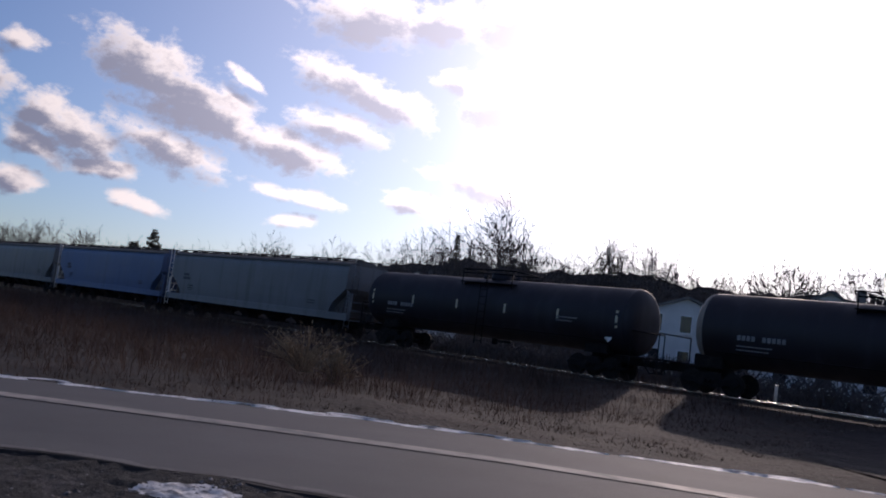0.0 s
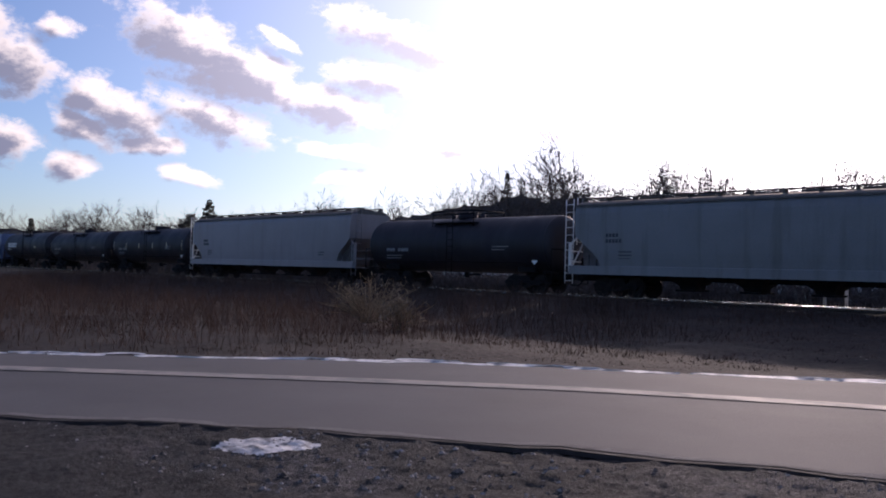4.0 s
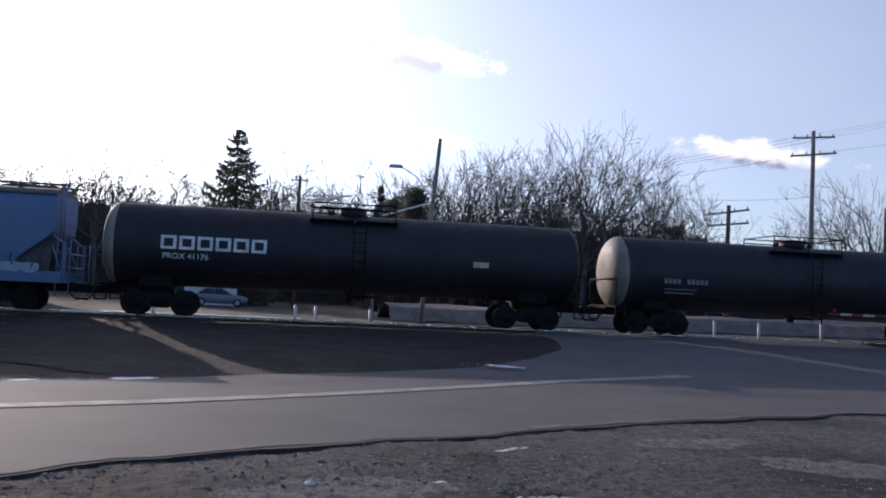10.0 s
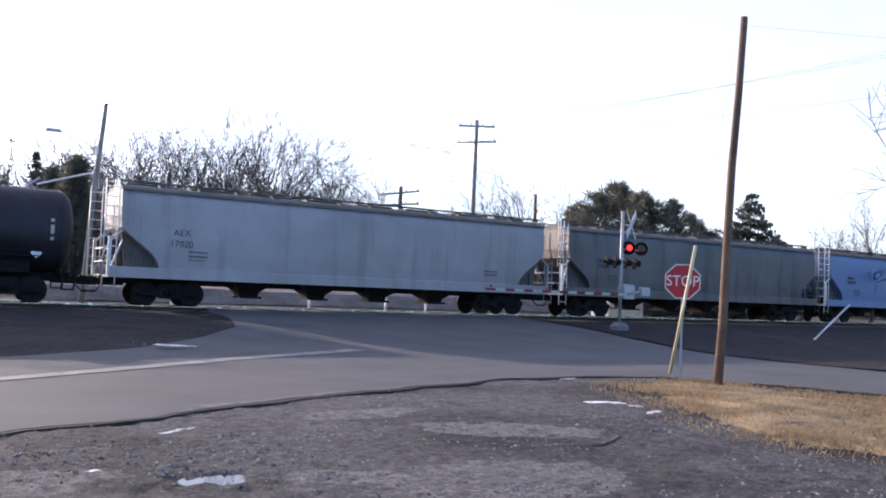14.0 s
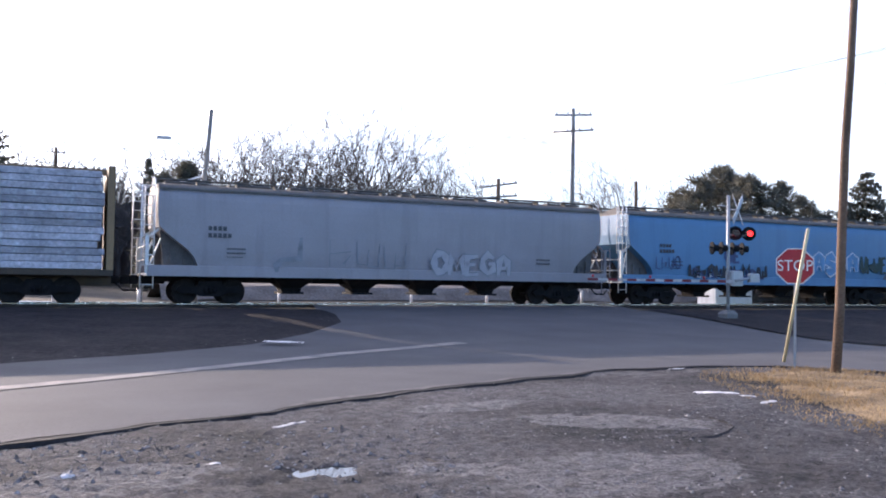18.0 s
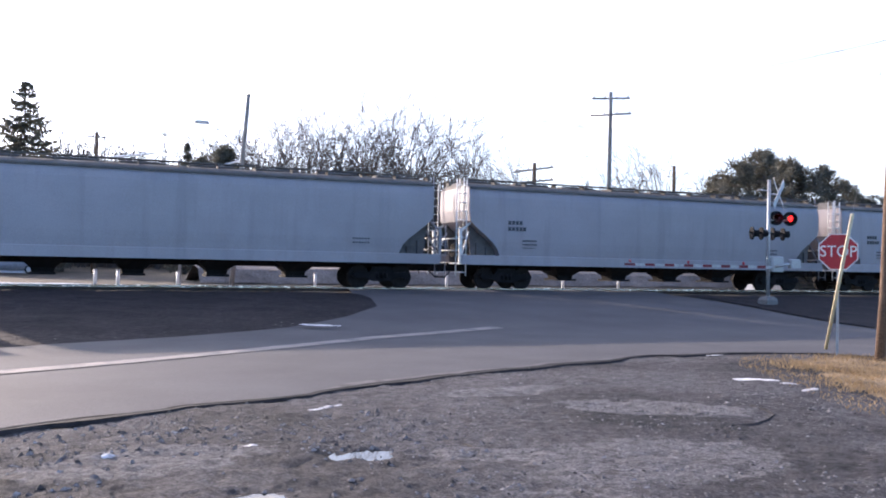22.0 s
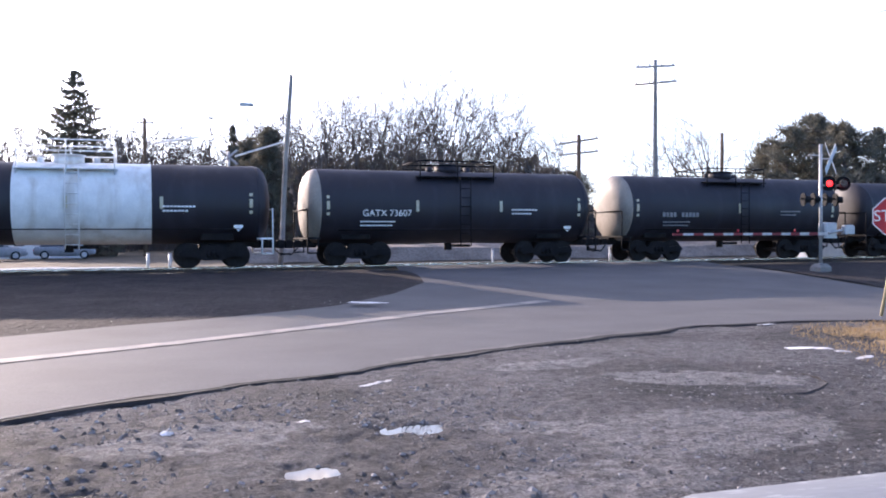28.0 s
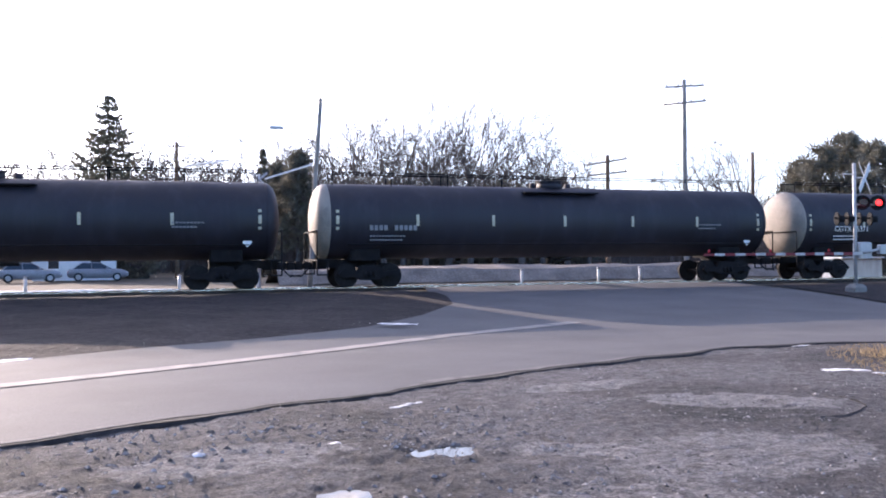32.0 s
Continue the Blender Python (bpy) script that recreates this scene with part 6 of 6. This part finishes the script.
tagged_blue = hopper(-221.9, -201.0, P_BLUE, "powder blue covered hopper car with spray-painted outlines", marks=INK_DARK)
hopper(-243.1, -221.9, P_BROWN, "rust-stained grey covered hopper car", marks=INK_DARK)
hopper(-264.1, -243.1, P_OLD, "weathered pale grey covered hopper car", marks=INK_DARK, words=("AEX", "17020"))
tank(-281.6, -264.1, M_BLACK, "black tank car with yellow reflector strips", zt=4.1, marks=INK_DIM, stripes=6, rails=False)
hopper(-302.1, -281.6, P_LIGHT, "light grey covered hopper car with curved sides", marks=INK_DARK)
sky = hopper(-322.65, -302.1, P_SKY, "bright blue covered hopper car with graffiti along its foot", marks=INK_DARK)
omega = hopper(-343.6, -322.65, P_GREY, "pale grey covered hopper car with line graffiti", marks=INK_DARK)
CENTREBEAM = (-369.1, -343.6)
patchcar = hopper(-389.5, -369.1, P_GREY, "pale grey covered hopper car with a repainted white panel", marks=INK_DARK)
hopper(-410.4, -389.5, P_GREY, "pale grey covered hopper car with clean sides", marks=INK_DARK)
hopper(-431.85, -410.4, P_LIGHT, "light grey covered hopper car with dark lettering", marks=INK_DARK, words=("OCPX", "71756"))
hopper(-452.95, -431.85, P_LIGHT, "light grey covered hopper car with faded panels", marks=INK_DARK)
tagcar = hopper(-473.4, -452.95, P_LIGHT, "light grey covered hopper car with brown graffiti", marks=INK_DARK)
hopper(-494.2, -473.4, P_SKY, "sky blue covered hopper car with a striped foot", marks=INK_DARK)
tank(-509.5, -494.2, M_BLACK, "black tank car with a low top platform", zt=3.75, r=1.45, marks=INK_DIM, rails=False, deck=False)
tank(-523.3, -509.5, M_BLACK, "short black tank car with a tan end", zt=3.85, head=M_TAN, marks=INK_DIM, stripes=3, rails=False)
tank(-537.05, -523.3, M_BLACK, "short black tank car with a tan end", zt=3.85, head=M_TAN, marks=INK_WHITE, stripes=4, rails=False, words="GATX 73607")
tank(-552.7, -537.05, M_BLACK, "black tank car with a broad white middle band", zt=3.9, head=M_HEADGREY, marks=INK_WHITE, stripes=5, band=(-1.75, 2.85), rails=False, words="IPBX 17591")
tank(-574.05, -552.7, M_BLACK, "long black tank car with yellow reflector strips", zt=4.12, head=M_TAN, marks=INK_WHITE, stripes=7, deck=False)
tank(-595.6, -574.05, M_BLACK, "long black tank car with yellow reflector strips", zt=4.12, head=M_TAN, marks=INK_WHITE, stripes=7, deck=False, words="CGTX 65371")
tank(-617.7, -595.6, M_BLACK, "long black tank car with a cream end", zt=4.12, head=M_TAN, marks=INK_DIM, stripes=7, deck=False)
tank(-639.4, -617.7, M_BLACK, "long blue-black tank car with pale reflector strips", zt=4.12, marks=INK_DIM, stripes=7, deck=False)


def centrebeam(s0, s1):
    L = s1 - s0 - .1
    car = thing("centrebeam_car", "yellow-brown centrebeam flat car loaded with wrapped lumber", "freight car", "cars of the train")
    steel = material("faded_yellow_steel", (.25, .155, .08), .65, vary=.25, scale=.8, streak=(.2, .12, .06))
    wrap = material("white_lumber_wrap", (.4, .375, .405), .55, vary=.25, scale=1.5, fine=9, bump=.06, fine_amount=.3, random=.3, spots=(.55, .56, .6), spot_scale=2.2, spot_at=(.58, .72))
    A = L / 2 - .6
    k = Kit().bevel_box(-A, A, -1.42, 1.42, 1.0, 1.22, .03)
    k.box(-A, A, -.35, .35, .62, 1.0)
    part("deck", k, material("rusty_dark_deck", (.07, .05, .035), .8, vary=.3, scale=1.5), car)
    part("top_chord", Kit().box(-A, A, -.12, .12, 4.72, 4.92), steel, car)
    post = Kit().box(-.06, .06, -.09, .09, 1.2, 4.72).mesh("centre_post", steel)
    for i in range(19):
        part("centre_post", post, None, car, m=pose(-A + .5 + i * (2 * A - 1) / 18, 0, 0))
    for s in (-1, 1):
        x = s * (A - .12)
        bulk = part("bulkhead", Kit().box(x - s * .1 - .02, x - s * .1 + .02, -1.25, 1.25, 1.2, 4.9), steel, car)
        for y in (-1.32, -.45, .45, 1.32):
            part("bulkhead_post", Kit().box(x - .12, x + .12, y - .1, y + .1, 1.2, 4.92), steel, bulk)
        for z in (1.25, 1.95, 2.65, 3.35, 4.05, 4.76):
            part("bulkhead_beam", Kit().box(x - .09, x + .09, -1.3, 1.3, z, z + .14), steel, bulk)
        add_coupler(car, s * (L / 2 - .75), s)
        add_truck(car, s * (L / 2 - 3.0))
    rnd = random.Random(5)
    for y0, y1 in ((-1.4, -.16), (.16, 1.4)):
        for j in range(14):
            z0 = 1.23 + j * .25
            x = -A + .4 + rnd.uniform(0, .25)
            while x < A - 1.2:
                x1 = min(x + rnd.choice((7.3, 8.6, 9.8)), A - .3 - rnd.uniform(0, .25))
                if A - .6 - x1 < 2:
                    x1 = A - .3 - rnd.uniform(0, .25)
                if not (j == 13 and (x < -A + 5.0 or x > A - 4)):
                    o = rnd.uniform(-.03, .03)
                    part("lumber_pack", Kit().bevel_box(x, x1 - .002, y0 + o, y1 + o, z0, z0 + .226, .02), wrap, car)
                x = x1 + .004
    CARS.append((car, (s0 + s1) / 2))
    return car


centrebeam(*CENTREBEAM)


# ---------- painted marks and graffiti on the cars ----------
def stroke(car, pts, w, mat, y=-1.6, name="graffiti_stroke", label=""):
    """A painted line on a car's side, of width w, through points (x, z)."""
    k, rings = Kit(), []
    for i, (x, z) in enumerate(pts):
        (xa, za), (xb, zb) = pts[max(0, i - 1)], pts[min(len(pts) - 1, i + 1)]
        d = math.hypot(xb - xa, zb - za) or 1
        ww = w * (.5 if i in (0, len(pts) - 1) else .8 + .4 * (i % 2)) / 2
        nx, nz = -(zb - za) / d * ww, (xb - xa) / d * ww
        rings.append([(x + nx, y - .006, z + nz), (x - nx, y - .006, z - nz), (x - nx, y, z - nz), (x + nx, y, z + nz)])
    k.loft(rings)
    return part(name, k, mat, car, label)


SPRAY_WHITE = material("white_spray", (.62, .63, .66), .6, fine_amount=.1)
SPRAY_BLACK = material("black_spray", (.025, .025, .03), .6, fine_amount=.1)
SPRAY_NAVY = material("navy_spray", (.05, .07, .16), .6, fine_amount=.1)
SPRAY_BROWN = material("brown_spray", (.2, .1, .09), .6, fine_amount=.1)
SPRAY_GREY = material("grey_spray", (.22, .22, .24), .6, fine_amount=.1)



def filled(car, x0, x1, z0, z1, mat, seed, n):
    """Sprayed letter bodies: broad uneven patches side by side."""
    rnd = random.Random(seed)
    step = (x1 - x0) / n
    for i in range(n):
        cx, cz = x0 + step * (i + .5), (z0 + z1) / 2
        ring = [(cx + step * .62 * math.cos(a) * rnd.uniform(.75, 1.1), cz + (z1 - z0) * .52 * math.copysign(abs(math.sin(a)) ** .6, math.sin(a)) * rnd.uniform(.8, 1.15)) for a in (2 * math.pi * j / 11 for j in range(11))]
        part("graffiti_fill", Kit().prism(ring, -1.583 - .0006 * i, -1.572), mat, car)


GLYPHS = {
    "curl": [[(.95, .8), (.6, 1), (.2, .9), (.15, .65), (.5, .52), (.9, .4), (.9, .12), (.5, 0), (.05, .1)]],
    "arch": [[(.1, 0), (.2, .75), (.5, 1), (.8, .75), (.9, 0)], [(.2, .4), (.8, .4)]],
    "cup": [[(.1, 1), (.12, .3), (.5, 0), (.88, .3), (.9, 1)]],
    "foot": [[(.25, 1), (.2, .1), (.9, .05)]],
    "ring": [[(.5 + .45 * math.cos(a * .63), .5 + .5 * math.sin(a * .63)) for a in range(11)]],
    "peaks": [[(0, 0), (.15, 1), (.5, .3), (.85, 1), (1, 0)]],
    "comb": [[(.9, 1), (.1, .95), (.1, 0), (.9, .05)], [(.1, .5), (.7, .5)]],
    "hook": [[(.9, .8), (.5, 1), (.1, .7), (.1, .3), (.5, 0), (.9, .2), (.9, .5), (.5, .5)]],
    "gate": [[(.05, 1), (.05, 0)], [(.05, .5), (.9, .6)], [(.9, .6), (.6, .25), (.7, .2)]],
    "fork": [[(0, 1), (.05, .15), (.45, .1), (.5, .7)], [(.45, .1), (.9, .12), (.95, 1)]],
    "flag": [[(.95, 1), (.9, .4), (.3, .35), (.1, .2), (.12, 0)]]}


def bubble(car, x0, x1, z0, z1, run, edge, fill, w):
    """Sprayed shapes side by side: a broad pale body with a dark rim, or the dark line alone."""
    step = (x1 - x0) / len(run)
    for i, key in enumerate(run):
        for line in GLYPHS[key]:
            pts = [(x0 + step * (i + .06 + .88 * u), z0 + (z1 - z0) * (v + .06 * ((i * 7 + len(line)) % 3 - 1))) for u, v in line]
            if fill:
                stroke(car, pts, w * 1.9, edge, -1.586)
                stroke(car, pts, w * 1.35, fill, -1.5925 - .0004 * i)
            else:
                stroke(car, pts, w, edge, -1.588)


# blue hopper with bubble outlines
car, L, A = tagged_blue
THIN_WHITE = material("thin_white_spray", (.3, .34, .43), .6, vary=.2, scale=2, fine_amount=.2)
filled(car, 1.2, 9.2, 1.36, 1.72, THIN_WHITE, 31, 13)
bubble(car, -2.0, 1.6, 1.4, 2.15, ("ring", "gate", "curl", "fork"), SPRAY_BLACK, material("thin_pale_blue_spray", (.2, .26, .4), .6, vary=.2, scale=2, fine_amount=.2), .24)
for i in range(11):
    x = 2.9 + .6 * i
    stroke(car, [(x, 2.1 - .12 * (i % 3)), (x + .12 - .2 * (i % 2), 1.8), (x + .05, 1.5 + .1 * (i % 2))], .07, SPRAY_NAVY, -1.593)
# bright blue hopper with tags along its foot
car, L, A = sky
for i, (run, x) in enumerate(((("fork", "gate", "arch", "fork", "hook", "gate", "peaks", "flag", "fork"), -5.9),)):
    bubble(car, x, -.8, 1.35, 1.95, run, SPRAY_BLACK, None, .2)
bubble(car, -5.8, -.9, 1.3, 1.75, ("hook", "cup", "foot", "gate", "curl", "fork", "arch", "foot"), SPRAY_NAVY, None, .16)
bubble(car, -5.6, -1.2, 1.36, 1.6, ("foot", "cup", "foot", "cup", "foot"), SPRAY_WHITE, None, .05)
bubble(car, -3.6, -2.6, 2.05, 2.9, ("hook", "comb"), SPRAY_NAVY, None, .26)
bubble(car, 2.5, 5.9, 1.75, 2.6, ("arch", "curl", "gate", "arch"), SPRAY_WHITE, material("thin_sky_spray", (.1, .25, .42), .6, vary=.2, scale=2, fine_amount=.2), .26)
bubble(car, 6.1, 8.2, 1.75, 2.6, ("cup", "gate", "fork", "comb"), material("black_green_spray", (.015, .04, .035), .6, fine_amount=.1), None, .26)
bubble(car, -8.0, -6.4, 1.7, 2.3, ("foot", "gate", "cup", "ring"), SPRAY_NAVY, None, .06)
# pale grey hopper with line lettering
car, L, A = omega
bubble(car, -5.5, -4.2, 1.15, 2.5, ("flag",), SPRAY_GREY, None, .24)
bubble(car, -3.3, .2, 1.4, 2.45, ("gate", "fork", "fork"), SPRAY_GREY, None, .07)
bubble(car, 1.25, 5.0, 1.3, 2.1, ("ring", "peaks", "comb", "hook", "arch"), SPRAY_GREY, material("pale_grey_spray", (.36, .34, .36), .6, vary=.1, fine_amount=.1), .2)
# repainted panel
car, L, A = patchcar
part("repainted_panel", Kit().box(.6, 5.7, -1.588, -1.58, 1.4, 2.4), material("fresh_white_paint", (.5, .485, .5), .5, vary=.06, fine_amount=.05), car, "fresh white repainted panel")
# brown tags
car, L, A = tagcar
bubble(car, -5.3, -2.5, 1.4, 2.0, ("gate", "comb", "arch", "fork"), SPRAY_GREY, material("thin_grey_spray", (.3, .27, .32), .6, vary=.2, fine_amount=.2), .22)
bubble(car, -1.6, 1.9, 1.35, 2.2, ("ring", "hook", "peaks", "arch", "cup", "fork"), SPRAY_BROWN, material("thin_pink_spray", (.36, .22, .27), .6, vary=.25, scale=2, fine_amount=.2), .2)
bubble(car, -1.2, 1.7, 1.4, 1.7, ("fork", "comb", "gate", "cup"), SPRAY_NAVY, None, .06)
# tank with large block shapes
car, L, A = procor
zc, r = 4.2 - 1.55, 1.55
x = -A + 2.2
for i in range(6):
    k = Kit()
    for bx in ((0, .11, 0, .5), (.11, .44, .4, .5), (.11, .44, 0, .1), (.44, .55, 0, .5)):
        k.box(x + bx[0], x + bx[1], -r - .03, -r + .14, zc - .2 + bx[2], zc - .2 + bx[3])
    part("block_mark", k, INK_WHITE, car, "white hollow block mark")
    x += .65
part("reporting_mark", word("PROX 41176", .3, INK_WHITE), None, car, "white stencilled reporting mark", m=pose(-A + 3.1, -r - .03, zc - .46, 90))
bars(car, "capacity_data", A - 4.6, zc - .1, (3, 0), M_YELLOW, -r - .015, .22, .2, .01)


# ---------- what moves ----------
def motions():
    for car, s in CARS:
        rows = []
        for t in range(33):
            x = train_x(s, t)
            rows.append((t, pose(x, track_y(x), RAIL_Z, 0, 0, track_turn(x))))
        walk(car, rows)
    # the two flashers take turns: each lamp drum shows its lit face, then its dark one
    for lens, place, first in FLASHERS:
        rows, lit, t = [(0, lens_pose(place, 0 if first else 180))], first, FLASH_START
        while t < 31.8:
            a, b = (0, 180) if lit else (180, 360)
            rows += [(t + .034 * i, lens_pose(place, a + (b - a) * i / 3)) for i in range(4)]
            lit, t = not lit, t + FLASH_HALF
        rows.append((32, rows[-1][1]))
        walk(lens, rows)


motions()
